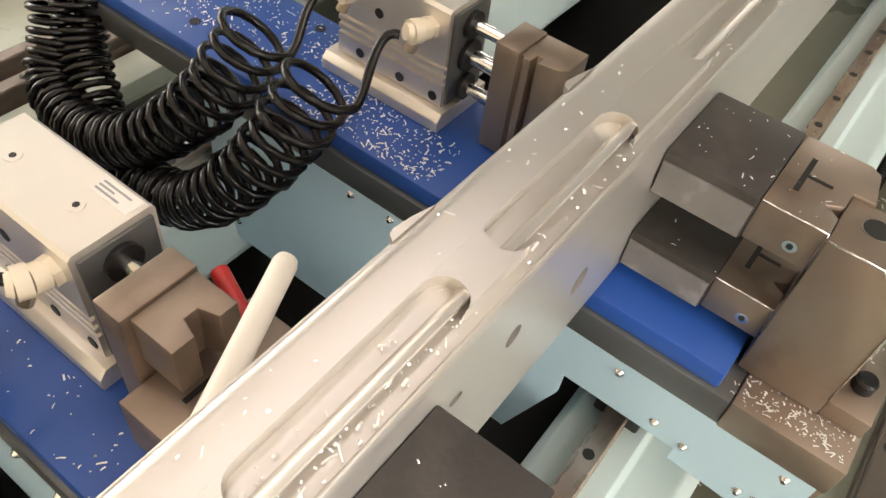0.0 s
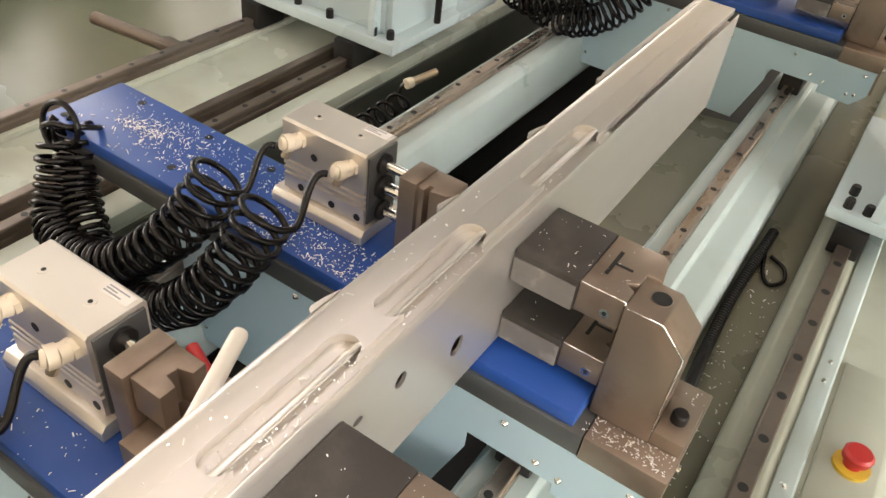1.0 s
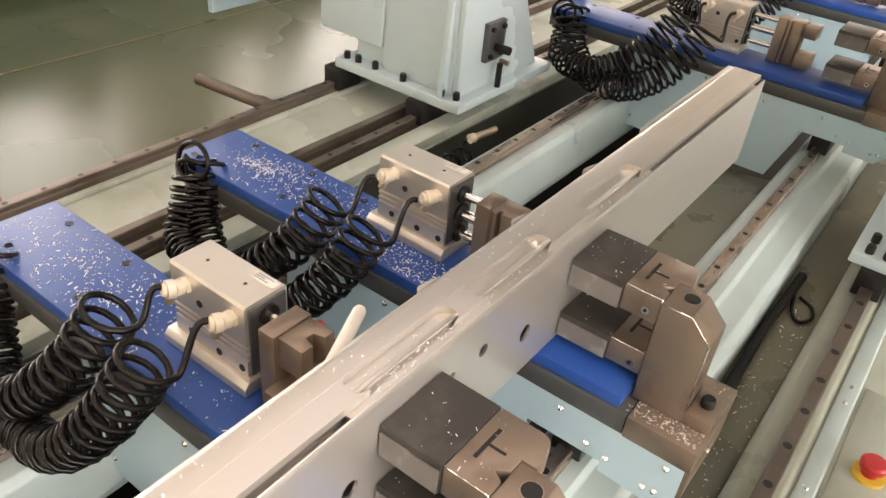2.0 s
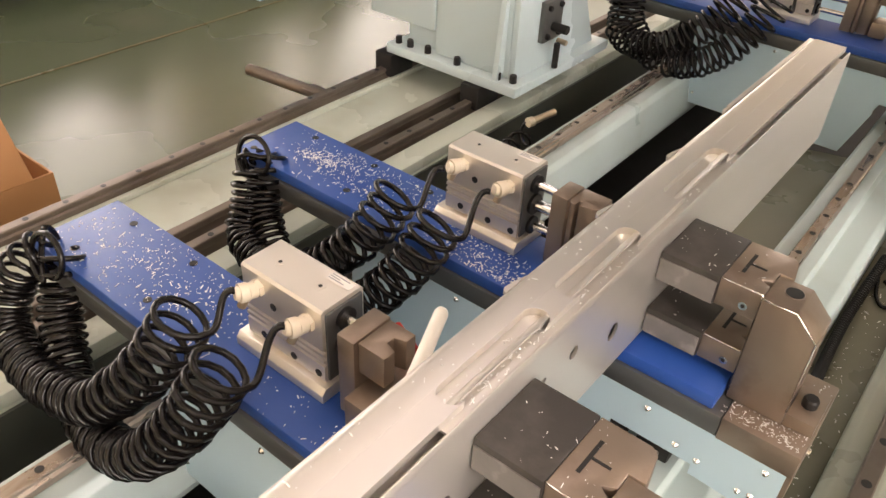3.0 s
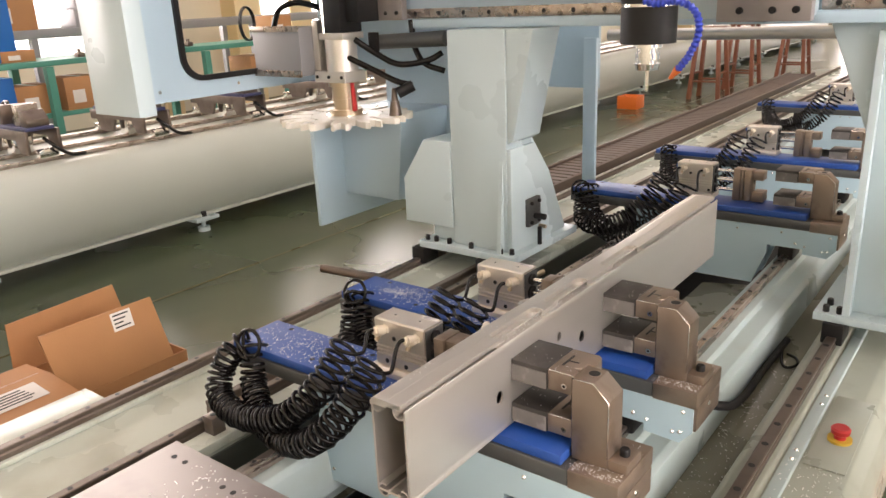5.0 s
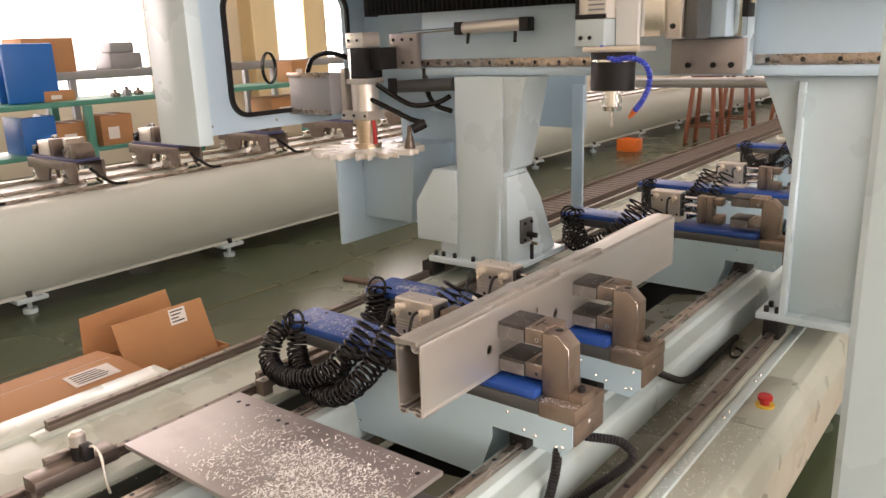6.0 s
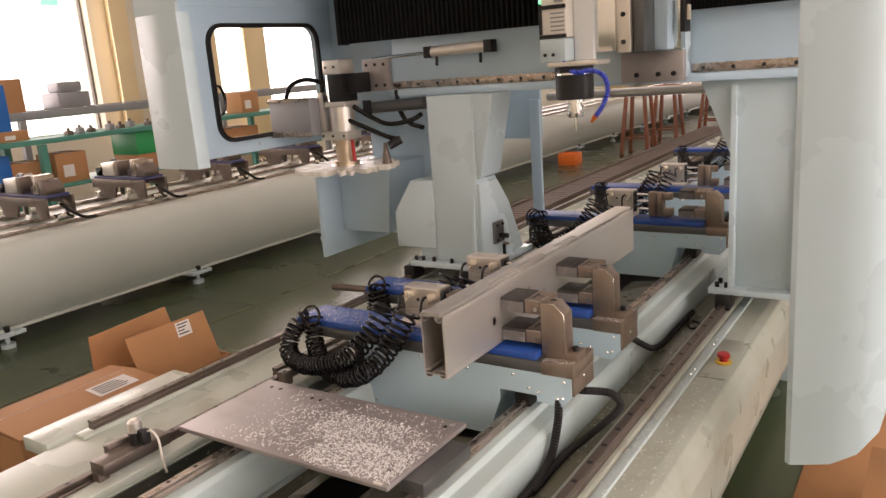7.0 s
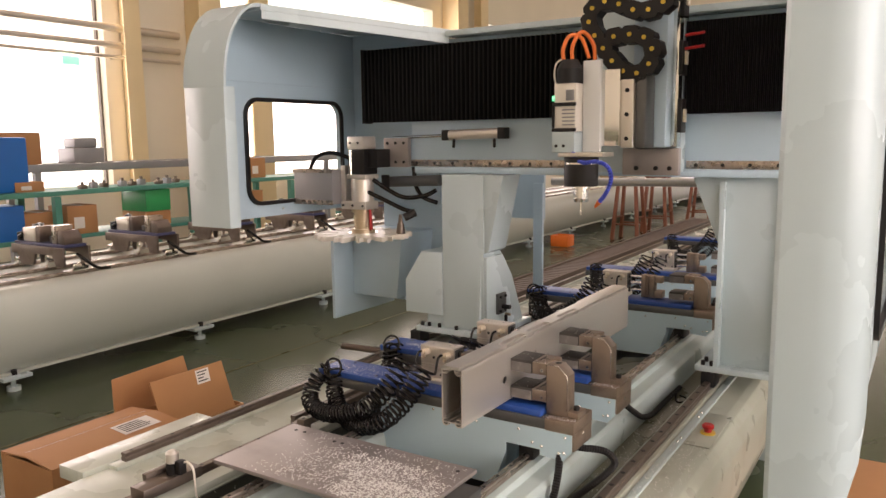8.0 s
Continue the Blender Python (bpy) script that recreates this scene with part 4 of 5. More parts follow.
part("head_side_plate", B(0.0390, 0.085, 0.97, 1.0995, 1.605, 1.86, 0.003), M["alu"], head)
for z in (1.64, 1.73, 1.82):
    part("cap_screw", bolt_head(bmesh.new(), 0.062, 0.9695, z, 0.008, 0.008, "y", -1), M["black"], head)
part("gear_cover", B(0.086, 0.1295, 0.985, 1.0995, 1.60, 1.88, 0.012), M["plate_steel"], head)
part("spindle_flange", B(-0.160, 0.020, 0.835, 0.9545, 1.573, 1.589, 0.003), M["alu"], head)
lower_box = part("lower_box", B(-0.195, -0.101, 0.855, 0.9545, 1.590, 1.668, 0.004), M["paint"], head)
for x in (-0.175, -0.145):
    part("cap_screw", bolt_head(bmesh.new(), x, 0.8545, 1.615, 0.006, 0.005, "y", -1), M["black"], lower_box)
drive = part("drive_box", B(-0.190, -0.101, 0.865, 0.9545, 1.669, 1.850, 0.004), M["white"], head, "white spindle control box with black trim")
part("trim", B(-0.196, -0.098, 0.856, 0.8645, 1.669, 1.682, 0.001), M["black"], drive)
part("trim", B(-0.196, -0.098, 0.856, 0.8645, 1.765, 1.778, 0.001), M["black"], drive)
part("trim", B(-0.196, -0.186, 0.857, 0.8645, 1.683, 1.764, 0.001), M["black"], drive)
part("screen", B(-0.140, -0.108, 0.860, 0.8645, 1.785, 1.825, 0.001), M["grey"], drive)
for k in range(5):
    part("vent_bar", B(-0.155, -0.105, 0.861, 0.8645, 1.692 + 0.014 * k, 1.697 + 0.014 * k), M["grey"], drive)
part("status_lamp", R((-0.1905, 0.875, 1.795), (-0.200, 0.87, 1.795), 0.010, 12), M["led"], drive)
cap = bmesh.new()
rod(cap, (-0.145, 0.91, 1.8505), (-0.145, 0.91, 1.905), 0.050, 20)
rod(cap, (-0.145, 0.91, 1.905), (-0.145, 0.91, 1.94), 0.050, 20, 0.03)
part("motor_cap", cap, M["black"], head)
for pts in ([(-0.165, 0.90, 1.93), (-0.170, 0.90, 1.98), (-0.150, 0.92, 2.03), (-0.115, 0.95, 2.02), (-0.09, 0.97, 1.94)], [(-0.135, 0.91, 1.93), (-0.140, 0.92, 1.99), (-0.115, 0.95, 2.045), (-0.08, 0.98, 2.0), (-0.075, 0.99, 1.92)]):
    part("orange_hose", tube_mesh("orange_hose", [spline(pts, 0.01)], 0.008, 8), M["orange"], head)
part("thin_hose", tube_mesh("thin_hose", [spline([(-0.19, 0.90, 1.83), (-0.205, 0.90, 1.88), (-0.195, 0.90, 1.93), (-0.16, 0.91, 1.95)], 0.01)], 0.004, 8), M["white"], head)
sp = bmesh.new()
rod(sp, (-0.088, 0.895, 1.552), (-0.088, 0.895, 1.5455), 0.0635, 32)
body = part("spindle_collar", sp, M["bright"], head)
part("spindle_ring", R((-0.088, 0.895, 1.5725), (-0.088, 0.895, 1.5525), 0.066, 32), M["black"], head)
part("spindle_body", R((-0.088, 0.895, 1.5450), (-0.088, 0.895, 1.462), 0.065, 32), M["black"], head, "glossy black spindle motor body")
nose = bmesh.new()
for z0, z1, r0, r1 in ((1.462, 1.452, 0.034, 0.034), (1.452, 1.44, 0.024, 0.024), (1.44, 1.425, 0.029, 0.029), (1.425, 1.415, 0.022, 0.022), (1.415, 1.40, 0.030, 0.027)):
    rod(nose, (-0.088, 0.895, z0), (-0.088, 0.895, z1), r0, 24, r1)
part("tool_holder", nose, M["bright"], head)
part("end_mill", R((-0.088, 0.895, 1.40), (-0.088, 0.895, 1.350), 0.006, 10, 0.0045), M["bright"], head)
cool = thing("coolant_hose", "segmented blue coolant hose with orange nozzle beside spindle", "coolant hose")
path = spline([(-0.105, 0.85, 1.590), (-0.09, 0.84, 1.565), (-0.05, 0.835, 1.552), (0.00, 0.835, 1.556), (0.040, 0.84, 1.535), (0.050, 0.845, 1.49), (0.030, 0.85, 1.44), (0.0, 0.86, 1.405)], 0.011)
seg = mesh_of("segment", rod(rod(bmesh.new(), (0, 0, -0.006), (0, 0, 0.0), 0.006, 12, 0.0095), (0, 0, 0), (0, 0, 0.006), 0.0095, 12, 0.006), M["hose_blue"])
for a, b in zip(path, path[1:]):
    ob = piece("segment", seg, cool, a.lerp(b, 0.5))
    ob.rotation_euler = (b - a).to_track_quat("Z", "Y").to_euler()
part("nozzle", R(path[-1], path[-1] + (path[-1] - path[-2]).normalized() * 0.03, 0.010, 12, 0.004), M["orange"], cool, "orange nozzle")

# cable chain above the head
chain = thing("cable_chain", "black plastic cable drag chain with yellow link pins", "cable chain")
link = mesh_of("link", prism(bmesh.new(), [(-0.034, -0.020), (-0.034, 0.020), (-0.022, 0.033), (0.022, 0.033), (0.034, 0.020), (0.034, -0.020), (0.022, -0.033), (-0.022, -0.033)], "y", -0.035, 0.035, 0.003), M["black"])
pin = mesh_of("pin", R((0, -0.0355, 0), (0, -0.040, 0), 0.0085, 12), M["yellow"])
run = spline([(0.250, 1.02, 2.262), (0.225, 1.02, 2.175), (0.185, 1.02, 2.127), (0.133, 1.02, 2.106), (0.072, 1.02, 2.108), (0.023, 1.02, 2.137), (-0.030, 1.02, 2.160), (-0.091, 1.02, 2.144), (-0.111, 1.02, 2.083), (-0.075, 1.02, 2.032),
              (-0.038, 1.02, 1.974), (0.001, 1.02, 1.923), (0.058, 1.02, 1.876), (0.123, 1.02, 1.890), (0.155, 1.02, 1.952), (0.125, 1.02, 2.014), (0.064, 1.02, 2.028), (0.0, 1.02, 2.022), (-0.045, 1.02, 2.018)], 0.061)
for a, b in zip(run, run[1:]):
    ob = piece("link", link, chain, a.lerp(b, 0.5), (0, -math.atan2(b.z - a.z, b.x - a.x), 0))
    piece("pin", pin, ob)
part("anchor", B(-0.02, 0.04, 1.03, 1.2245, 2.045, 2.055, 0.001), M["grey"], chain)
part("upper_anchor", B(0.20, 0.28, 1.0, 1.2245, 2.27, 2.28, 0.001), M["grey"], chain)

# tool magazine on the left
mag = thing("tool_magazine", "round tool changer magazine with white gripper arms", "tool changer")
CX, CY, CZ = -1.395, 1.195, 1.165
part("hub_disc", R((CX, CY, CZ - 0.012), (CX, CY, CZ + 0.012), 0.134, 40), M["white"], mag)
part("hub_cap", R((CX, CY, CZ + 0.012), (CX, CY, CZ + 0.016), 0.075, 32), M["bright"], mag)
grip = bmesh.new()
prism(grip, [(0.135, -0.028), (0.135, 0.028), (0.185, 0.036), (0.235, 0.033), (0.25, 0.020), (0.215, 0.014), (0.20, 0.0), (0.215, -0.014), (0.25, -0.020), (0.235, -0.033), (0.185, -0.036)], "z", -0.011, 0.013, 0.003)
grip = mesh_of("gripper_arm", grip, M["white"])
for k in range(12):
    piece("gripper_arm", grip, mag, (CX, CY, CZ), (0, 0, radians(30 * k + 8)))
shaft = bmesh.new()
for z0, z1, r in ((1.178, 1.200, 0.062), (1.200, 1.232, 0.044), (1.232, 1.240, 0.050), (1.240, 1.285, 0.047), (1.285, 1.300, 0.058)):
    rod(shaft, (CX, CY, z0), (CX, CY, z1), r, 24)
part("index_shaft", shaft, M["brass"], mag)
motor = rod(rod(bmesh.new(), (CX + 0.01, CY - 0.01, 1.34), (CX + 0.01, CY - 0.01, 1.40), 0.058, 28), (CX + 0.01, CY - 0.01, 1.403), (CX + 0.01, CY - 0.01, 1.452), 0.058, 28)
rod(motor, (CX + 0.01, CY - 0.01, 1.399), (CX + 0.01, CY - 0.01, 1.404), 0.055, 28)
part("index_motor", box(motor, CX - 0.05, CX + 0.07, CY - 0.06, CY + 0.05, 1.4525, 1.4755, 0.002), M["alu"], mag)
part("side_rod", R((CX - 0.02, CY - 0.062, 1.476), (CX - 0.02, CY - 0.062, 1.60), 0.006, 10), M["bright"], mag)
for x in (-0.03, 0.02):
    part("cap_screw", bolt_head(bmesh.new(), CX + x, CY - 0.0505, 1.633, 0.006, 0.004, "y", -1), M["black"], mag)
for x in (-0.08, -0.02, 0.045):
    part("cap_screw", bolt_head(bmesh.new(), CX + x, CY - 0.0555, 1.32, 0.006, 0.005, "y", -1), M["black"], mag)
part("guide_cylinder", R((CX + 0.06, 1.31, 1.432), (CX + 0.40, 1.31, 1.446), 0.027, 18), M["plate_steel"], mag, "dark round guide cylinder")
part("guide_block", B(CX + 0.062, CX + 0.11, 1.275, 1.284, 1.40, 1.47, 0.003), M["black"], mag)
part("motor_plate", B(CX - 0.095, CX + 0.06, CY - 0.055, CY + 0.055, 1.30, 1.34, 0.003), M["alu"], mag)
part("back_plate", B(CX - 0.105, CX - 0.075, CY - 0.04, CY + 0.05, 1.3405, 1.52, 0.003), M["alu"], mag)
part("upper_motor", B(CX - 0.045, CX + 0.055, CY - 0.05, CY + 0.06, 1.476, 1.60, 0.004), M["black"], mag)
part("motor_top", B(CX - 0.05, CX + 0.05, CY - 0.05, CY + 0.06, 1.601, 1.665, 0.006), M["alu"], mag)
plate = part("slide_plate", B(CX + 0.075, CX + 0.225, 1.285, 1.315, 1.51, 1.655, 0.003), M["tray"], mag)
for x in (0.10, 0.15, 0.20):
    for z in (1.535, 1.63):
        part("cap_screw", bolt_head(bmesh.new(), CX + x, 1.2845, z, 0.007, 0.006, "y", -1), M["void"], plate)
part("carrier_arm", B(CX + 0.0555, CX + 0.115, CY - 0.02, 1.2845, 1.510, 1.600, 0.003), M["black"], mag)
tank = part("grey_box", B(-1.76, CX - 0.106, 1.09, 1.20, 1.325, 1.500, 0.004), M["grey"], mag, "grey sheet metal box with riveted rims")
part("rim", B(-1.765, CX - 0.106, 1.084, 1.0895, 1.485, 1.505, 0.001), M["rail"], tank)
part("rim", B(-1.765, CX - 0.106, 1.084, 1.0895, 1.322, 1.345, 0.001), M["rail"], tank)
holder = bmesh.new()
rod(holder, (CX + 0.20, CY + 0.05, 1.178), (CX + 0.20, CY + 0.05, 1.23), 0.024, 18, 0.016)
rod(holder, (CX + 0.20, CY + 0.05, 1.23), (CX + 0.20, CY + 0.05, 1.275), 0.013, 14, 0.008)
part("spare_tool", holder, M["dark_rail"], mag)
part("red_sensor", R((CX + 0.075, CY - 0.03, 1.20), (CX + 0.07, CY - 0.03, 1.30), 0.010, 10, 0.007), M["red"], mag)
for pts in ([(-1.70, 1.15, 1.50), (-1.66, 1.15, 1.56), (-1.58, 1.16, 1.585), (-1.50, 1.18, 1.57), (-1.44, 1.20, 1.54)], [(-1.33, 1.20, 1.45), (-1.27, 1.24, 1.40), (-1.18, 1.26, 1.36), (-1.08, 1.30, 1.37), (-1.03, 1.34, 1.40)],
            [(-1.16, 1.32, 1.51), (-1.15, 1.32, 1.42), (-1.10, 1.31, 1.36), (-1.03, 1.34, 1.33)], [(-1.36, 1.16, 1.40), (-1.25, 1.20, 1.345), (-1.16, 1.22, 1.305), (-1.10, 1.24, 1.29)]):
    part("cable", tube_mesh("cable", [spline(pts, 0.01)], 0.011, 8), M["rubber"], mag)
part("connector", R((-1.10, 1.24, 1.29), (-1.14, 1.20, 1.265), 0.020, 12), M["black"], mag)
cylr = part("air_cylinder", R((-0.93, 1.30, 1.665), (-0.66, 1.30, 1.672), 0.024, 20), M["alu"], mag, "slim round silver air cylinder")
part("end_cap", B(-0.965, -0.93, 1.275, 1.325, 1.640, 1.690, 0.003), M["black"], cylr)
part("end_cap", B(-0.66, -0.62, 1.275, 1.325, 1.645, 1.697, 0.003), M["black"], cylr)
part("piston", R((-1.27, 1.30, 1.655), (-0.965, 1.30, 1.664), 0.008, 12), M["bright"], cylr)
for x in (-0.90, -0.68):
    part("fitting", R((x, 1.285, 1.642), (x + 0.02, 1.25, 1.61), 0.007, 8), M["black"], cylr)
# guard panel under the magazine
guard = thing("magazine_guard", "pale blue folded sheet metal guard under tool magazine", "guard panel")
part("panel", B(-1.655, -1.635, 1.24, 1.78, 0.69, 1.152, 0.002), M["paint_blue"], guard)
part("inner_box", P([(-1.6345, 0.80), (-1.6345, 1.15), (-1.30, 1.15), (-1.34, 0.80)], "y", 1.40, 1.72, 0.003), M["paint_blue"], guard)
part("lower_flange", B(-1.6345, -1.20, 1.50, 1.74, 0.775, 0.795, 0.002), M["paint_blue"], guard)
part("back_sheet", B(-1.62, -1.02, 1.70, 1.715, 0.80, 1.478, 0.002), M["paint_blue"], guard)


# ---- loose things on and at the machine ----
stop = thing("emergency_stop_button", "red mushroom emergency stop button on yellow ring", "emergency stop", "", "", (0.432, 0.835, 0.592))
part("ring", R((0, 0, 0), (0, 0, 0.006), 0.026, 28), M["yellow"], stop, "yellow ring")
part("stem", R((0, 0, 0.006), (0, 0, 0.017), 0.013, 20), M["red"], stop)
knob = bmesh.new()
for z0, z1, r0, r1 in ((0.017, 0.020, 0.016, 0.020), (0.020, 0.030, 0.020, 0.021), (0.030, 0.034, 0.021, 0.017)):
    rod(knob, (0, 0, z0), (0, 0, z1), r0, 28, r1)
part("button", knob, M["red"], stop)

tray = thing("chip_table", "flat dark grey steel plate heaped with bright aluminium chips", "steel plate")
part("top_plate", B(-0.633, 0.048, -0.481, -0.151, 0.734, 0.746, 0.002), M["tray"], tray)
part("support", B(-0.53, -0.46, -0.42, -0.22, 0.7005, 0.7335, 0.002), M["plate_steel"], tray)
part("support", B(0.035, 0.10, -0.42, -0.22, 0.7005, 0.7335, 0.002), M["plate_steel"], tray)
hole = mesh_of("plate_hole", R((0, 0, 0), (0, 0, 0.0006), 0.006, 10), M["void"])
for x, y in ((-0.585, -0.19), (-0.55, -0.19), (-0.42, -0.20), (-0.39, -0.20), (0.01, -0.19), (0.01, -0.42)):
    piece("plate_hole", hole, tray, (x, y, 0.7461))
part("white_tag", B(0.012, 0.034, -0.483, -0.478, 0.7465, 0.752, 0.001), M["white"], tray)

valve = thing("limit_sensor", "dark steel bracket carrying a silver and black limit sensor", "sensor")
part("bracket", B(-0.775, -0.715, -0.655, -0.455, 0.668, 0.700, 0.002), M["dark_rail"], valve)
part("bracket_leg", B(-0.775, -0.745, -0.655, -0.625, 0.6195, 0.6675, 0.002), M["dark_rail"], valve)
part("tab", B(-0.795, -0.776, -0.60, -0.50, 0.690, 0.712, 0.001), M["dark_rail"], valve)
part("sensor_base", R((-0.742, -0.535, 0.7005), (-0.742, -0.535, 0.735), 0.019, 20), M["black"], valve)
top = bmesh.new()
rod(top, (-0.742, -0.535, 0.735), (-0.742, -0.535, 0.762), 0.0185, 20)
rod(top, (-0.742, -0.535, 0.762), (-0.742, -0.535, 0.770), 0.0185, 20, 0.010)
part("sensor_cap", top, M["alu"], valve)
part("side_box", B(-0.722, -0.700, -0.545, -0.520, 0.705, 0.745, 0.003), M["black"], valve)
part("cable", tube_mesh("cable", [spline([(-0.71, -0.53, 0.735), (-0.69, -0.525, 0.742), (-0.672, -0.52, 0.72), (-0.668, -0.52, 0.66), (-0.665, -0.515, 0.62)], 0.01)], 0.0032, 8), M["white"], valve)

tube = thing("plastic_tube", "short white plastic tube leaning on clamp jaw", "tube")
part("shaft", rod(R((-0.1165, 0.2325, 0.979), (-0.068, 0.120, 0.976), 0.0078, 24), (-0.118, 0.236, 0.979), (-0.1165, 0.2325, 0.979), 0.0066, 24, 0.0078), M["white"], tube)
part("end_plug", R((-0.1183, 0.2367, 0.979), (-0.1178, 0.2355, 0.979), 0.0040, 16), M["paper"], tube)
plug = thing("red_plug", "small red plastic plug standing behind steel clamp jaw", "plug")
part("stem", R((-0.150, 0.2185, 0.9055), (-0.150, 0.2185, 0.926), 0.005, 12), M["red"], plug)
part("cap", R((-0.172, 0.226, 0.932), (-0.132, 0.212, 0.930), 0.0065, 14, 0.0055), M["red"], plug)
bar = thing("handle_bar", "black round bar sticking out of the bed's edge", "bar")
part("rod", R((-1.36, 0.965, 0.640), (-1.10, 0.99, 0.640), 0.016, 16), M["dark_rail"], bar)
part("clip", B(-1.16, -1.11, 0.97, 1.01, 0.6325, 0.650, 0.002), M["dark_rail"], bar)
block = thing("stop_post", "small square steel post with tapped hole", "steel block")
part("post", B(-0.76, -0.725, -0.005, 0.03, 0.6455, 0.69, 0.002), M["dark_rail"], block)
part("tapped_hole", R((-0.742, 0.012, 0.6901), (-0.742, 0.012, 0.6908), 0.007, 12), M["void"], block)


def conduit(points, r, label):
    """A corrugated flexible tube: rings on a core."""
    line = spline(points, 0.004)
    verts, faces = [], []
    base, up, seg = 0, Vector((0, 0, 1)), 10
    for i, q in enumerate(line):
        way = (line[min(i + 1, len(line) - 1)] - line[max(i - 1, 0)]).normalized()
        side = up.cross(way) if abs(way.dot(up)) < 0.98 else Vector((1, 0, 0)).cross(way)
        side.normalize()
        up = way.cross(side)
        rr = r if i % 2 else r * 0.82
        verts += [q + rr * (math.cos(2 * math.pi * k / seg) * side + math.sin(2 * math.pi * k / seg) * up) for k in range(seg)]
    for i in range(len(line) - 1):
        for k in range(seg):
            s, t = i * seg + k, i * seg + (k + 1) % seg
            faces.append((s, t, t + seg, s + seg))
    faces += [tuple(range(seg))[::-1], tuple((len(line) - 1) * seg + k for k in range(seg))]
    me = bpy.data.meshes.new("corrugated_conduit")
    me.from_pydata(verts, [], faces)
    return whole("corrugated_conduit", me, M["black"], label, "cable conduit", "corrugated conduits")


conduit([(0.190, 0.55, 0.750), (0.206, 0.60, 0.728), (0.202, 0.70, 0.674), (0.192, 0.84, 0.606), (0.184, 0.98, 0.570), (0.180, 1.14, 0.564), (0.188, 1.36, 0.572)], 0.0108, "black corrugated cable conduit lying along the bed")
conduit([(0.188, 0.170, 0.745), (0.205, 0.180, 0.726), (0.255, 0.219, 0.714), (0.280, 0.235, 0.703), (0.298, 0.247, 0.674), (0.284, 0.244, 0.645), (0.248, 0.232, 0.606), (0.212, 0.195, 0.575), (0.190, 0.10, 0.564), (0.192, -0.10, 0.563)], 0.0118, "black corrugated cable conduit looping down from clamp carriage")
conduit([(0.180, 0.100, 0.745), (0.186, 0.090, 0.715), (0.188, 0.07, 0.66), (0.186, 0.02, 0.59), (0.184, -0.10, 0.563), (0.184, -0.5, 0.563)], 0.0125, "black corrugated cable conduit hanging from clamp carriage")
whole("cable_loop", tube_mesh("cable_loop", [spline([(0.205, 1.30, 0.556), (0.235, 1.28, 0.556), (0.245, 1.24, 0.556), (0.225, 1.21, 0.556), (0.205, 1.24, 0.556), (0.19, 1.30, 0.57)], 0.006)], 0.004, 6), M["rubber"], "thin black cable loop lying on oily sheet", "cable")
short = thing("small_air_coil", "small black coiled air hose with brass fitting in the bed's trough", "air hose")
part("coil", tube_mesh("coil", [coil_line([(-0.60, 0.98, 0.640), (-0.60, 1.08, 0.640), (-0.60, 1.20, 0.645)], 0.020, 0.036, 0.4)], 0.004, 7), M["rubber"], short)
part("fitting", R((-0.605, 1.20, 0.668), (-0.590, 1.27, 0.672), 0.009, 12), M["brass"], short)
part("fitting_tip", R((-0.610, 1.185, 0.667), (-0.605, 1.20, 0.668), 0.012, 12), M["cream"], short)

# swarf
chips("metal_chips", "bright aluminium chips strewn on blue clamp plate", [(-0.72, -0.36, 0.005, 0.13, 0.8525, 420, 0), (-0.60, -0.40, 0.03, 0.12, 0.8525, 160, 0)], 11, 0.0036).location.y = 0.088
chips("metal_chips", "bright aluminium chips strewn on blue clamp plate", [(-0.70, -0.37, 0.005, 0.13, 0.8525, 200, 0), (-0.58, -0.36, 0.03, 0.12, 0.8525, 240, 0), (-0.645, -0.57, 0.055, 0.078, 0.8525, 130, 0), (-0.62, -0.55, 0.066, 0.096, 0.8525, 110, 0), (-0.66, -0.50, 0.04, 0.115, 0.8525, 110, 0), (-0.34, -0.17, 0.003, 0.065, 0.8525, 380, 0)], 12, 0.0036).location.y = 0.446
chips("metal_chips", "bright aluminium chips strewn beside clamp cylinder", [(-0.30, -0.14, 0.0, 0.05, 0.8525, 45, 0)], 13, 0.003).location.y = 0.088
for yy, s in ((0.088, 14), (0.446, 15)):
    chips("metal_chips", "bright aluminium chips lying on steel bracket foot", [(0.145, 0.228, 0.002, 0.03, 0.8342, 110, 0), (0.132, 0.20, -0.001, 0.028, 0.8342, 30, 0), (0.20, 0.228, 0.095, 0.13, 0.8342, 12, 0)], s, 0.0032).location.y = yy
    chips("metal_chips", "fine aluminium chips lying on black jaw pad", [(0.012, 0.12, 0.036, 0.124, 0.9885, 30, 0), (0.012, 0.08, 0.036, 0.124, 0.9045, 14, 0)], s + 10, 0.0022).location.y = yy
chips("metal_chips", "heap of bright aluminium chips on steel plate", [(-0.52, 0.04, -0.47, -0.17, 0.7468, 800, 0.8), (-0.42, 0.0, -0.46, -0.24, 0.7468, 1000, 0), (-0.22, 0.042, -0.475, -0.34, 0.7468, 1300, 0), (-0.30, -0.06, -0.38, -0.23, 0.7468, 800, 0), (-0.02, 0.045, -0.47, -0.28, 0.7468, 300, 0)], 16, 0.0058)
chips("metal_chips", "bright aluminium chips strewn on machine deck", [(0.381, 0.47, -0.6, 0.75, 0.5892, 460, 0), (0.349, 0.373, -0.5, 0.75, 0.5942, 120, 0), (0.17, 0.255, 0.1, 1.25, 0.551, 270, 0), (-0.70, -0.63, -0.6, -0.3, 0.6195, 12, 0), (-1.05, -0.9, 0.2, 1.1, 0.619, 16, 0)], 17, 0.0044)
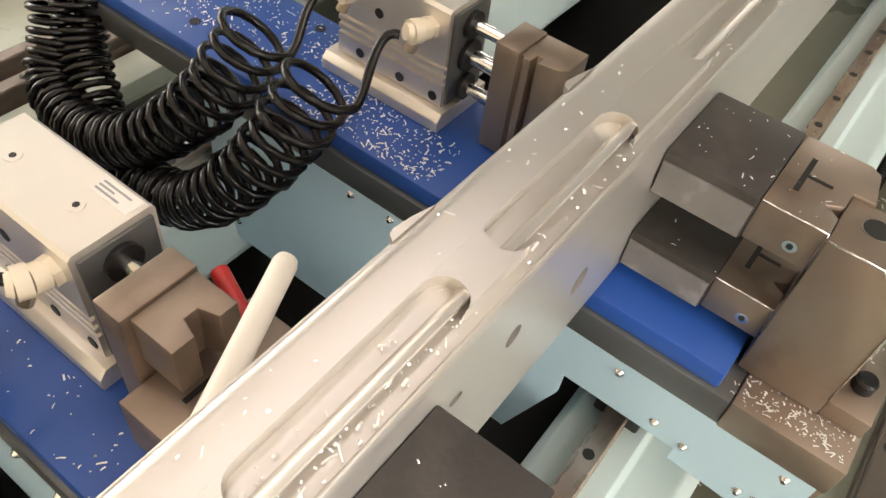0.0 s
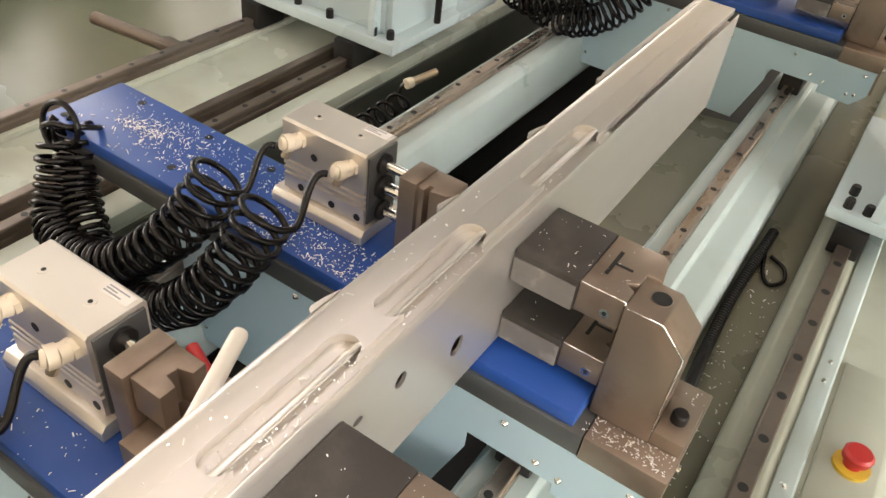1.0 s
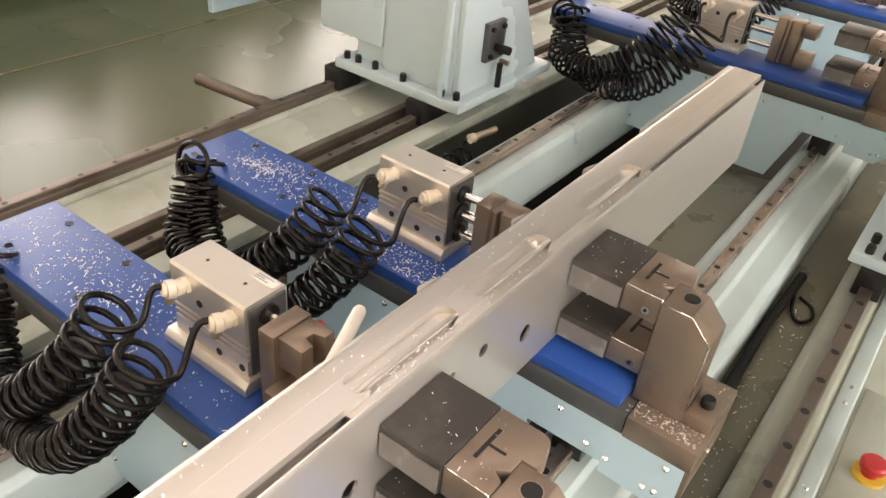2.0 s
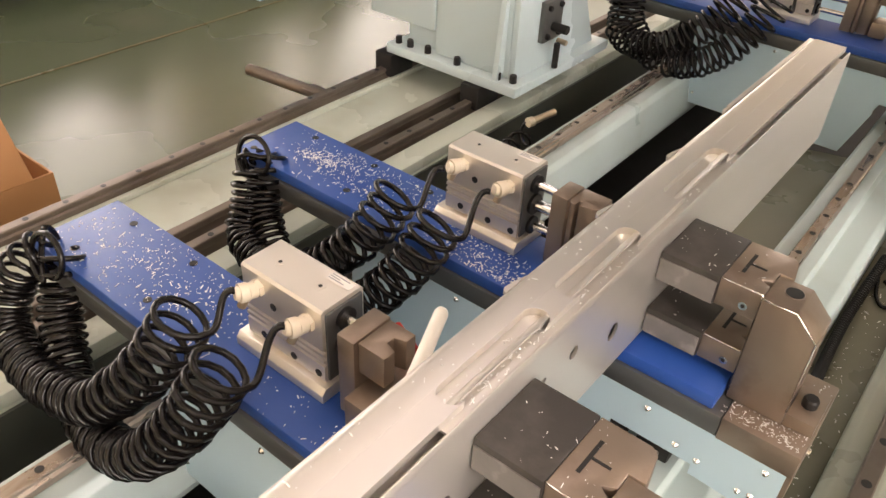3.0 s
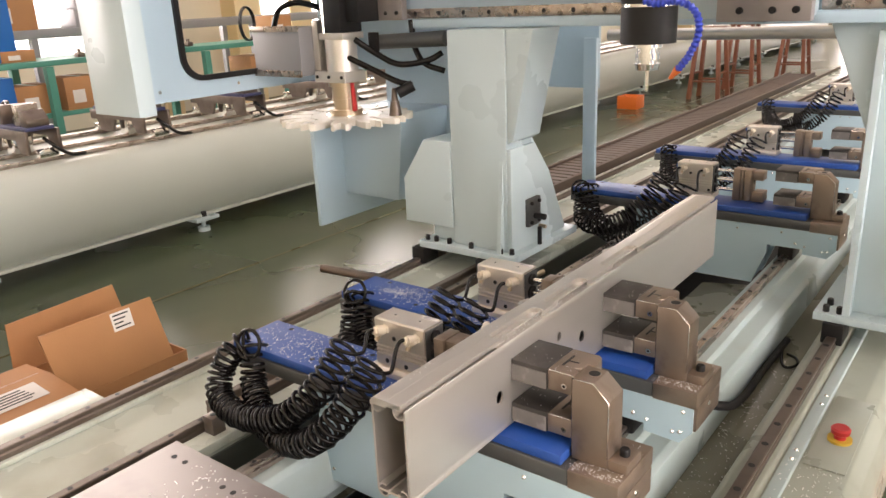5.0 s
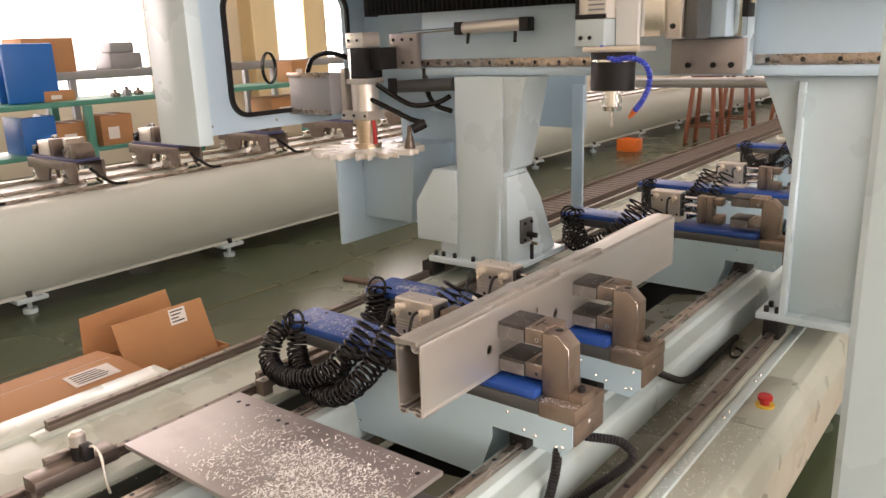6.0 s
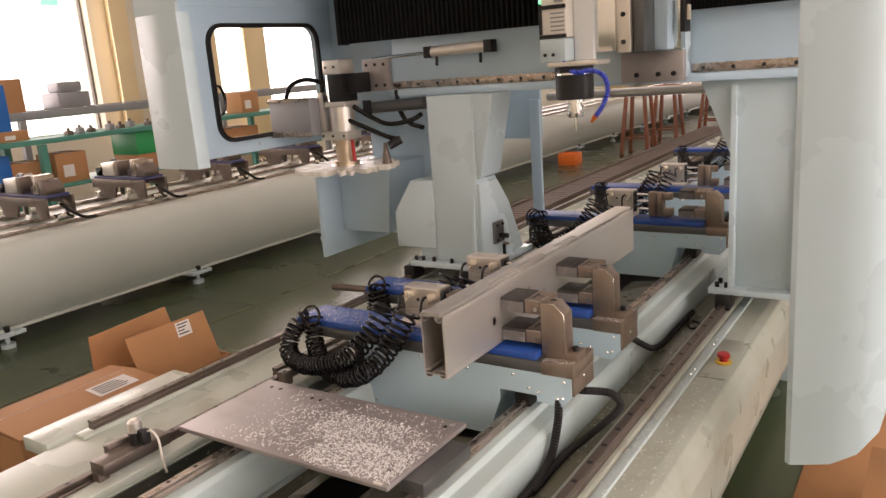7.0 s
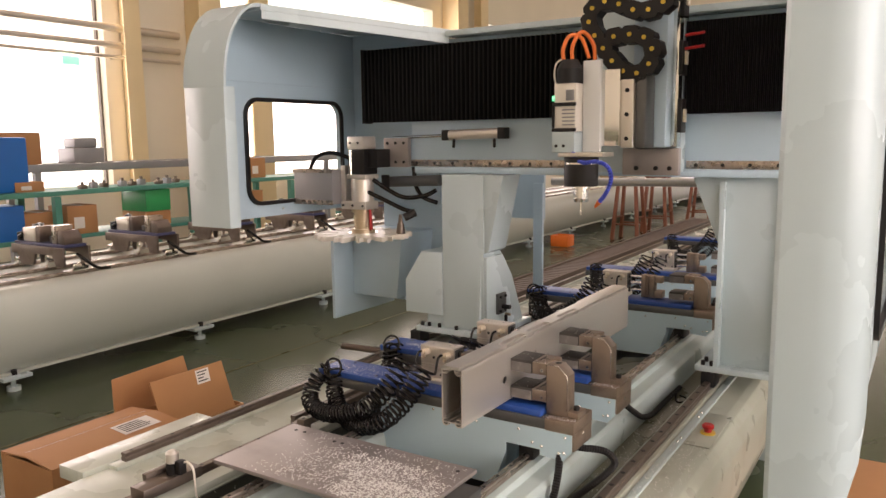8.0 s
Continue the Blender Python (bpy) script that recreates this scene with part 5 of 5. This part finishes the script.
chips("metal_chips", "aluminium chips left in milled pockets of profile", [(-0.022, 0.004, 0.10, 0.25, 1.0225, 30, 0), (-0.008, 0.006, 0.10, 0.25, 1.0225, 46, 0), (-0.008, 0.006, 0.29, 0.43, 1.0225, 22, 0), (-0.006, 0.006, 0.53, 0.67, 1.0225, 10, 0), (-0.05, -0.028, -0.1, 0.5, 1.0305, 34, 0)], 18, 0.0040)
hole = mesh_of("counterbore", R((0, 0, 0), (0, 0, 0.0007), 0.006, 12), M["void"])
for yy in (0.088, 0.446, 1.74, 2.57):
    pl = [o for o in bpy.data.objects if o.name.startswith("blue_plate") and abs(o.parent.location.y - yy) < 0.01][0]
    for x, y in ((-0.71, 0.02), (-0.66, 0.115), (-0.52, 0.115), (-0.50, 0.03), (-0.40, 0.115)):
        piece("counterbore", hole, pl, (x, y, 0.852))


# ---- cardboard boxes beside the bed ----
def carton(name, x0, x1, y0, y1, z0, z1, label, t=0.006):
    ob = thing(name, label, "cardboard box")
    part("wall", B(x0, x0 + t, y0, y1, z0, z1), M["cardboard"], ob)
    part("wall", B(x1 - t, x1, y0, y1, z0, z1), M["cardboard"], ob)
    part("wall", B(x0 + t, x1 - t, y0, y0 + t, z0, z1), M["cardboard"], ob)
    part("wall", B(x0 + t, x1 - t, y1 - t, y1, z0, z1), M["cardboard"], ob)
    part("bottom", B(x0 + t, x1 - t, y0 + t, y1 - t, z0, z0 + t), M["cardboard"], ob)
    return ob


def bars(parent, x0, x1, y0, y1, z, count, rng):
    """Unreadable print on a label: rows of short bars."""
    for k in range(count):
        yy = y0 + (y1 - y0) * (k + 0.5) / count
        a = x0 + 0.1 * (x1 - x0)
        b = a + (x1 - x0) * rng.uniform(0.4, 0.8)
        part("print_bar", B(a, b, yy - 0.12 * (y1 - y0) / count, yy + 0.12 * (y1 - y0) / count, z, z + 0.0006), M["ink"], parent)


rng = random.Random(5)
longbox = carton("cardboard_box", -1.72, -1.40, -0.52, 0.02, 0.0, 0.545, "long closed brown cardboard box with white address label")
part("lid_flap", P([(-1.40, 0.546), (-1.40, 0.552), (-1.555, 0.566), (-1.72, 0.552), (-1.72, 0.546), (-1.555, 0.560)], "y", -0.52, 0.02), M["cardboard"], longbox)
lab = part("label", P([(-1.545, 0.5665), (-1.545, 0.5672), (-1.45, 0.5592), (-1.45, 0.5585)], "y", -0.20, -0.04), M["paper"], longbox, "white paper label")
for k in range(5):
    part("print_bar", P([(-1.53 + 0.015 * k, 0.5662 - 0.00126 * k), (-1.53 + 0.015 * k, 0.5670 - 0.00126 * k), (-1.525 + 0.015 * k, 0.5666 - 0.00126 * k), (-1.525 + 0.015 * k, 0.5658 - 0.00126 * k)], "y", -0.185, -0.185 + rng.uniform(0.06, 0.12)), M["ink"], lab)
part("tape", B(-1.60, -1.5995, -0.50, 0.0, 0.5625, 0.5632), M["paper"], longbox)
openbox = carton("cardboard_box", -1.86, -1.53, 0.03, 0.46, 0.0, 0.47, "open brown cardboard box with flaps standing up")
tilt = Matrix.Translation((-1.53, 0, 0.47)) @ Matrix.Rotation(radians(-14), 4, "Y") @ Matrix.Translation((1.42, 0, -0.47))
fl = part("flap", P([(0.035, 0.471), (0.015, 0.685), (0.39, 0.685), (0.41, 0.471)], "x", -1.427, -1.421), M["cardboard"], openbox)
fl.matrix_local = tilt
tag = part("label", B(-1.4205, -1.4200, 0.24, 0.31, 0.615, 0.675), M["paper"], fl, "white shipping label")
for k in range(4):
    part("print_bar", B(-1.4199, -1.4196, 0.247, 0.247 + rng.uniform(0.03, 0.055), 0.624 + 0.013 * k, 0.629 + 0.013 * k), M["ink"], tag)
f2 = part("flap", P([(0.03, 0.471), (0.05, 0.635), (0.43, 0.65), (0.45, 0.471)], "x", -1.80, -1.794), M["cardboard"], openbox)
f2.matrix_local = Matrix.Translation((-1.86, 0, 0.47)) @ Matrix.Rotation(radians(-12), 4, "Y") @ Matrix.Translation((1.80, 0, -0.47))
sidebox = carton("cardboard_box", 0.86, 1.30, 0.70, 1.15, 0.0, 0.22, "flat brown cardboard box standing on the floor")
part("lid", B(0.855, 1.305, 0.695, 1.155, 0.2205, 0.228, 0.001), M["cardboard"], sidebox)
sheet = whole("cardboard_sheet", B(0.62, 1.0, 0.4, 2.4, 0.0, 0.006, 0.001), M["cardboard"], "loose brown cardboard sheet lying on the floor", "cardboard")

# ---- neighbouring machine ----
bed2 = thing("neighbour_machine_bed", "long pale grey-green bed of a neighbouring machine on feet", "machine bed")
curve = [(-4.13, 0.130), (-4.09, 0.165), (-4.03, 0.26), (-3.995, 0.38), (-3.985, 0.48), (-4.0, 0.58), (-4.03, 0.65), (-4.08, 0.69), (-4.15, 0.70)]
part("beam", P([(-5.2, 0.70), (-5.2, 0.130)] + curve, "y", -5.0, 22.0), M["old_paint"], bed2)
part("lower_lip", B(-4.14, -4.085, -5.0, 22.0, 0.112, 0.129, 0.004), M["old_paint"], bed2)
for x in (-4.22, -4.55, -4.95):
    part("rail", B(x - 0.018, x + 0.018, -5.0, 22.0, 0.7005, 0.728, 0.003), M["rail"], bed2)
pad = mesh_of("levelling_foot", box(rod(rod(bmesh.new(), (0, 0, 0.0), (0, 0, 0.03), 0.045, 16), (0, 0, 0.03), (0, 0, 0.085), 0.016, 10), -0.10, 0.07, -0.10, 0.10, 0.085, 0.111, 0.004), M["paint"])
nut = mesh_of("nut", R((0, 0, 0.1115), (0, 0, 0.145), 0.022, 6), M["black"])
for k in range(-2, 14):
    y = 0.787 + 1.575 * k
    f = piece("levelling_foot", pad, bed2, (-4.11, y, 0))
    piece("nut", nut, f, (0.02, 0, 0))
    piece("levelling_foot", pad, bed2, (-5.1, y, 0))


def far_clamp(y):
    ob = thing("neighbour_clamp", "steel clamp carriage with dark slate-blue plate on neighbouring machine", "clamp", "clamps on neighbouring machine", "", (-4.55, y, 0.728))
    part("side_bracket", P([(-0.34, 0.10), (-0.34, 0.17), (0.34, 0.17), (0.34, 0.03), (0.24, 0.03), (0.20, 0.11), (-0.02, 0.11), (-0.06, 0.02), (-0.22, 0.02), (-0.26, 0.10)], "y", -0.11, -0.09, 0.003), M["dark_rail"], ob)
    part("side_bracket", P([(-0.34, 0.10), (-0.34, 0.17), (0.34, 0.17), (0.34, 0.03), (0.24, 0.03), (0.20, 0.11), (-0.02, 0.11), (-0.06, 0.02), (-0.22, 0.02), (-0.26, 0.10)], "y", 0.09, 0.11, 0.003), M["dark_rail"], ob)
    part("blue_plate", B(-0.325, 0.325, -0.089, 0.089, 0.168, 0.1905, 0.003), M["slate"], ob)
    for x in (-0.40, 0.33):
        part("runner_block", B(x - 0.05 + 0.05, x + 0.05, -0.06, 0.06, 0.0, 0.055, 0.004), M["bright"], ob)
    part("runner_block", B(-0.05, 0.05, -0.06, 0.06, 0.0, 0.11, 0.004), M["bright"], ob)
    part("cylinder", B(-0.24, -0.08, -0.065, 0.05, 0.191, 0.295, 0.006), M["alu"], ob)
    part("end_plate", B(-0.26, -0.241, -0.06, 0.045, 0.191, 0.285, 0.003), M["black"], ob)
    part("guide_rod", R((-0.0795, -0.03, 0.265), (-0.0605, -0.03, 0.265), 0.010, 12), M["bright"], ob)
    part("valve", B(-0.32, -0.275, -0.07, 0.02, 0.191, 0.255, 0.004), M["black"], ob)
    part("jaw", B(-0.06, -0.01, -0.07, 0.06, 0.191, 0.31, 0.004), M["dark_rail"], ob)
    part("jaw", B(0.14, 0.21, -0.065, 0.065, 0.191, 0.325, 0.004), M["rail"], ob)
    part("pad", B(0.06, 0.139, -0.04, 0.04, 0.191, 0.24, 0.004), M["pad"], ob)
    part("stop_block", P([(0.225, 0.191), (0.225, 0.29), (0.265, 0.29), (0.31, 0.235), (0.31, 0.191)], "y", -0.07, 0.07, 0.004), M["dark_rail"], ob)
    part("cable", tube_mesh("cable", [spline([(0.34, 0.0, 0.12), (0.40, 0.02, 0.08), (0.43, 0.10, 0.012), (0.41, 0.22, -0.006)], 0.02)], 0.012, 7), M["rubber"], ob)
    part("hose", tube_mesh("hose", [spline([(-0.20, 0.06, 0.27), (-0.30, 0.10, 0.30), (-0.36, 0.05, 0.24), (-0.30, -0.06, 0.22), (-0.22, -0.06, 0.25)], 0.02)], 0.016, 7), M["rubber"], ob)
    return ob


for y in (0.55, 1.38, 2.18, 3.05, 4.05, 5.2, 6.4):
    far_clamp(y)

# ---- work benches by the windows ----
bench = thing("work_bench", "long green painted steel work bench with lower shelf", "work bench")
part("top", B(-7.1, -6.5, -3.0, 8.5, 1.12, 1.17, 0.004), M["bench_green"], bench)
part("shelf", B(-7.1, -6.5, -3.0, 8.5, 0.66, 0.70, 0.004), M["bench_green"], bench)
leg = mesh_of("leg", B(-0.035, 0.035, -0.035, 0.035, 0, 1.1195, 0.004), M["bench_green"])
for y in (-2.5, -0.8, 0.9, 2.6, 4.3, 6.0, 7.8):
    piece("leg", leg, bench, (-6.46, y, 0))
    piece("leg", leg, bench, (-7.14, y, 0))
conv = thing("roller_conveyor", "grey steel roller conveyor behind the bench", "conveyor")
part("side_rail", B(-7.50, -7.44, -3.0, 9.5, 1.33, 1.42, 0.004), M["grey"], conv)
part("side_rail", B(-8.1, -8.04, -3.0, 9.5, 1.33, 1.42, 0.004), M["grey"], conv)
roller = mesh_of("roller", R((-8.04, 0, 1.38), (-7.50, 0, 1.38), 0.03, 10), M["alu"])
for k in range(48):
    piece("roller", roller, conv, (0, -2.9 + 0.26 * k, 0))
post = mesh_of("post", B(-0.035, 0.035, -0.035, 0.035, 0, 1.3295, 0.003), M["grey"])
for y in (-2.6, 0.2, 3.0, 5.8, 8.6):
    for x in (-7.47, -8.07):
        piece("post", post, conv, (x, y, 0))


def small_carton(x, y, z, w, d, h, turn=0.0):
    ob = thing("cardboard_box", "closed brown cardboard box stored at the work bench", "cardboard box", "boxes at the bench", "", (x, y, z))
    part("body", B(-w / 2, w / 2, -d / 2, d / 2, 0, h, 0.004), M["cardboard"], ob)
    part("tape", B(-w / 2 + 0.002, w / 2 - 0.002, -0.025, 0.025, h + 0.0002, h + 0.001), M["paper"], ob)
    part("label", B(w / 2 + 0.0002, w / 2 + 0.001, -d * 0.3, d * 0.05, h * 0.2, h * 0.6), M["paper"], ob)
    ob.rotation_euler.z = turn
    return ob


for x, y, z, w, d, h in ((-6.75, 2.50, 0.70, 0.35, 0.36, 0.26), (-6.72, 2.93, 0.70, 0.35, 0.34, 0.30), (-6.80, 0.9, 0.70, 0.4, 0.5, 0.34), (-6.80, 1.5, 0.70, 0.4, 0.4, 0.30), (-7.78, 2.85, 1.42, 0.45, 0.55, 0.36), (-6.80, 2.45, 1.17, 0.3, 0.3, 0.10),
                         (-6.78, 5.55, 1.17, 0.3, 0.30, 0.26), (-6.78, 7.9, 1.17, 0.3, 0.5, 0.16), (-6.8, 5.3, 0.70, 0.4, 0.6, 0.3), (-6.8, 7.3, 0.70, 0.4, 0.6, 0.34), (-7.78, 0.6, 1.42, 0.45, 0.6, 0.3)):
    small_carton(x, y, z, w, d, h)
tote = thing("storage_tote", "tall bright blue plastic board standing on the bench", "plastic board")
part("panel", B(-6.72, -6.66, 1.98, 2.46, 1.1705, 1.72, 0.02), M["bin_blue"], tote)
part("rear_panel", B(-6.95, -6.90, 2.0, 2.42, 1.1705, 1.66, 0.02), M["bin_blue"], tote)
low = thing("storage_bin", "dark blue plastic bin on the bench shelf", "plastic bin")
part("bin_front", B(-6.60, -6.56, 2.0, 2.32, 0.7005, 1.05, 0.01), M["bin_blue"], low)
part("bin_side", B(-6.95, -6.601, 2.0, 2.03, 0.7005, 1.05, 0.008), M["bin_blue"], low)
part("bin_side", B(-6.95, -6.601, 2.29, 2.32, 0.7005, 1.05, 0.008), M["bin_blue"], low)
gb2 = thing("green_crate", "bright green plastic crate on the bench shelf", "plastic crate")
for nm, a in (("front", (-6.58, -6.55, 3.72, 4.06)), ("back", (-7.0, -6.97, 3.72, 4.06)), ("side", (-6.97, -6.58, 3.72, 3.75)), ("side", (-6.97, -6.58, 4.03, 4.06))):
    part(nm, B(*a, 0.865, 1.112, 0.006), M["green"], gb2)
small_carton(-6.78, 3.89, 0.70, 0.44, 0.34, 0.164)
grey_unit = thing("grey_machine_part", "grey metal gearbox part standing on conveyor", "machine part")
part("block", B(-7.95, -7.6, 3.55, 3.95, 1.4205, 1.60, 0.01), M["grey"], grey_unit)
part("cover", B(-7.90, -7.65, 3.60, 3.90, 1.6005, 1.72, 0.02), M["grey"], grey_unit)
for k in range(9):
    y = 3.0 + 0.16 * k
    t = thing("steel_fitting", "small dark steel fitting lying on the work bench", "metal part", "fittings on the bench", "", (-6.62 - 0.05 * (k % 3), y, 1.17))
    part("body", B(-0.04, 0.04, -0.035, 0.035, 0, 0.045 + 0.02 * (k % 2), 0.006), M["grey" if k % 2 else "dark_rail"], t)
    part("knob", R((0, 0, 0.045 + 0.02 * (k % 2)), (0, 0, 0.075 + 0.02 * (k % 2)), 0.018, 10), M["dark_rail"], t)
hoop = thing("cable_hoop", "coiled black cable hanging at the bench", "cable")
part("loops", tube_mesh("loops", [[Vector((-6.6 + 0.01 * k, 5.0 + 0.10 * math.cos(a / 10), 1.36 + 0.18 * math.sin(a / 10))) for a in range(64)] for k in range(4)], 0.011, 6), M["rubber"], hoop)

# ---- hall columns, pipes and sign along the window wall ----
for y0, y1, d in ((5.86, 6.16, 0.25), (7.05, 7.52, 0.6), (8.45, 8.95, 0.3), (15.3, 15.8, 0.6), (17.0, 17.4, 0.3), (26.7, 27.2, 0.6)):
    c = thing("steel_column", "yellow painted steel column of the hall", "column", "hall columns", "structure")
    part("web", B(-9.98, -9.98 + d, (y0 + y1) / 2 - 0.02, (y0 + y1) / 2 + 0.02, 0, 7.45, 0.004), M["column"], c)
    part("flange", B(-9.98 + d + 0.0005, -9.98 + d + 0.03, y0, y1, 0, 7.45, 0.004), M["column"], c)
for z, r in ((3.42, 0.06), (3.16, 0.05), (2.98, 0.03)):
    p = thing("wall_pipe", "long grey pipe running along the window wall", "pipe", "pipes along the wall", "structure")
    part("pipe", R((-9.85, -4.0, z + 0.05), (-9.85, 7.0, z), r, 12), M["alu"], p)
    for y in (-2.0, 1.5, 5.8):
        part("clip", B(-9.99, -9.86, y - 0.02, y + 0.02, z - 0.02, z + 0.02), M["grey"], p)
sign = thing("exit_sign", "small green glowing exit sign hanging from pipe", "sign")
part("plate", B(-9.80, -9.77, 4.85, 5.12, 2.80, 2.93, 0.004), M["led"], sign)
part("hanger", R((-9.785, 4.98, 2.93), (-9.785, 4.98, 2.99), 0.008, 8), M["grey"], sign)
for y in (-2.9, 1.4, 5.7):
    m = thing("window_mullion", "thin dark steel window mullion", "window frame", "window mullions", "structure")
    part("bar", B(-10.2, -10.14, y - 0.03, y + 0.03, 1.0, 4.9), M["dark_rail"], m)

# ---- far end of the hall ----
track = thing("cable_track", "long brown slatted cable track along the machine's side", "cable track")
slat = mesh_of("slat", B(-0.112, 0.112, -0.028, 0.028, 0, 0.03, 0.004), M["duck"])
for k in range(84):
    piece("slat", slat, track, (-1.44, 2.3 + 0.072 * k, 0.56))
for x in (-1.566, -1.314):
    part("side_rail", B(x - 0.012, x + 0.012, 2.26, 8.4, 0.53, 0.60, 0.003), M["duck"], track)
for y in (2.6, 4.4, 6.2, 8.0):
    part("support", B(-1.56, -1.32, y - 0.03, y + 0.03, 0.0, 0.5295, 0.003), M["paint"], track)


def stool(x, y, h=0.72, w=0.36):
    ob = thing("wooden_stool", "tall red-brown wooden stool with square legs", "stool", "stools at the far end", "", (x, y, 0))
    part("seat", B(-w / 2, w / 2, -w / 2, w / 2, h, h + 0.035, 0.006), M["wood"], ob)
    for sx in (-1, 1):
        for sy in (-1, 1):
            prism_leg = bmesh.new()
            rod(prism_leg, (sx * (w / 2 + 0.03), sy * (w / 2 + 0.03), 0), (sx * (w / 2 - 0.04), sy * (w / 2 - 0.04), h), 0.040, 4, 0.034)
            part("leg", prism_leg, M["wood"], ob)
    for s in (-1, 1):
        part("rung", R((-w / 2, s * w / 2, 0.25), (w / 2, s * w / 2, 0.25), 0.014, 8), M["wood"], ob)
        part("rung", R((s * w / 2, -w / 2, 0.36), (s * w / 2, w / 2, 0.36), 0.014, 8), M["wood"], ob)
    return ob


for x, y, h in ((-3.1, 10.3, 0.95), (-3.0, 11.5, 0.95), (-2.6, 12.9, 0.8)):
    stool(x, y, h)
crate = thing("orange_crate", "small orange plastic crate on the floor", "crate")
for nm, a in (("front", (-3.86, -3.58, 8.90, 8.92)), ("back", (-3.86, -3.58, 9.14, 9.16)), ("side", (-3.86, -3.84, 8.92, 9.14)), ("side", (-3.60, -3.58, 8.92, 9.14))):
    part(nm, B(*a, 0.0, 0.17, 0.004), M["orange"], crate)
part("bottom", B(-3.84, -3.60, 8.92, 9.14, 0.0, 0.01), M["orange"], crate)
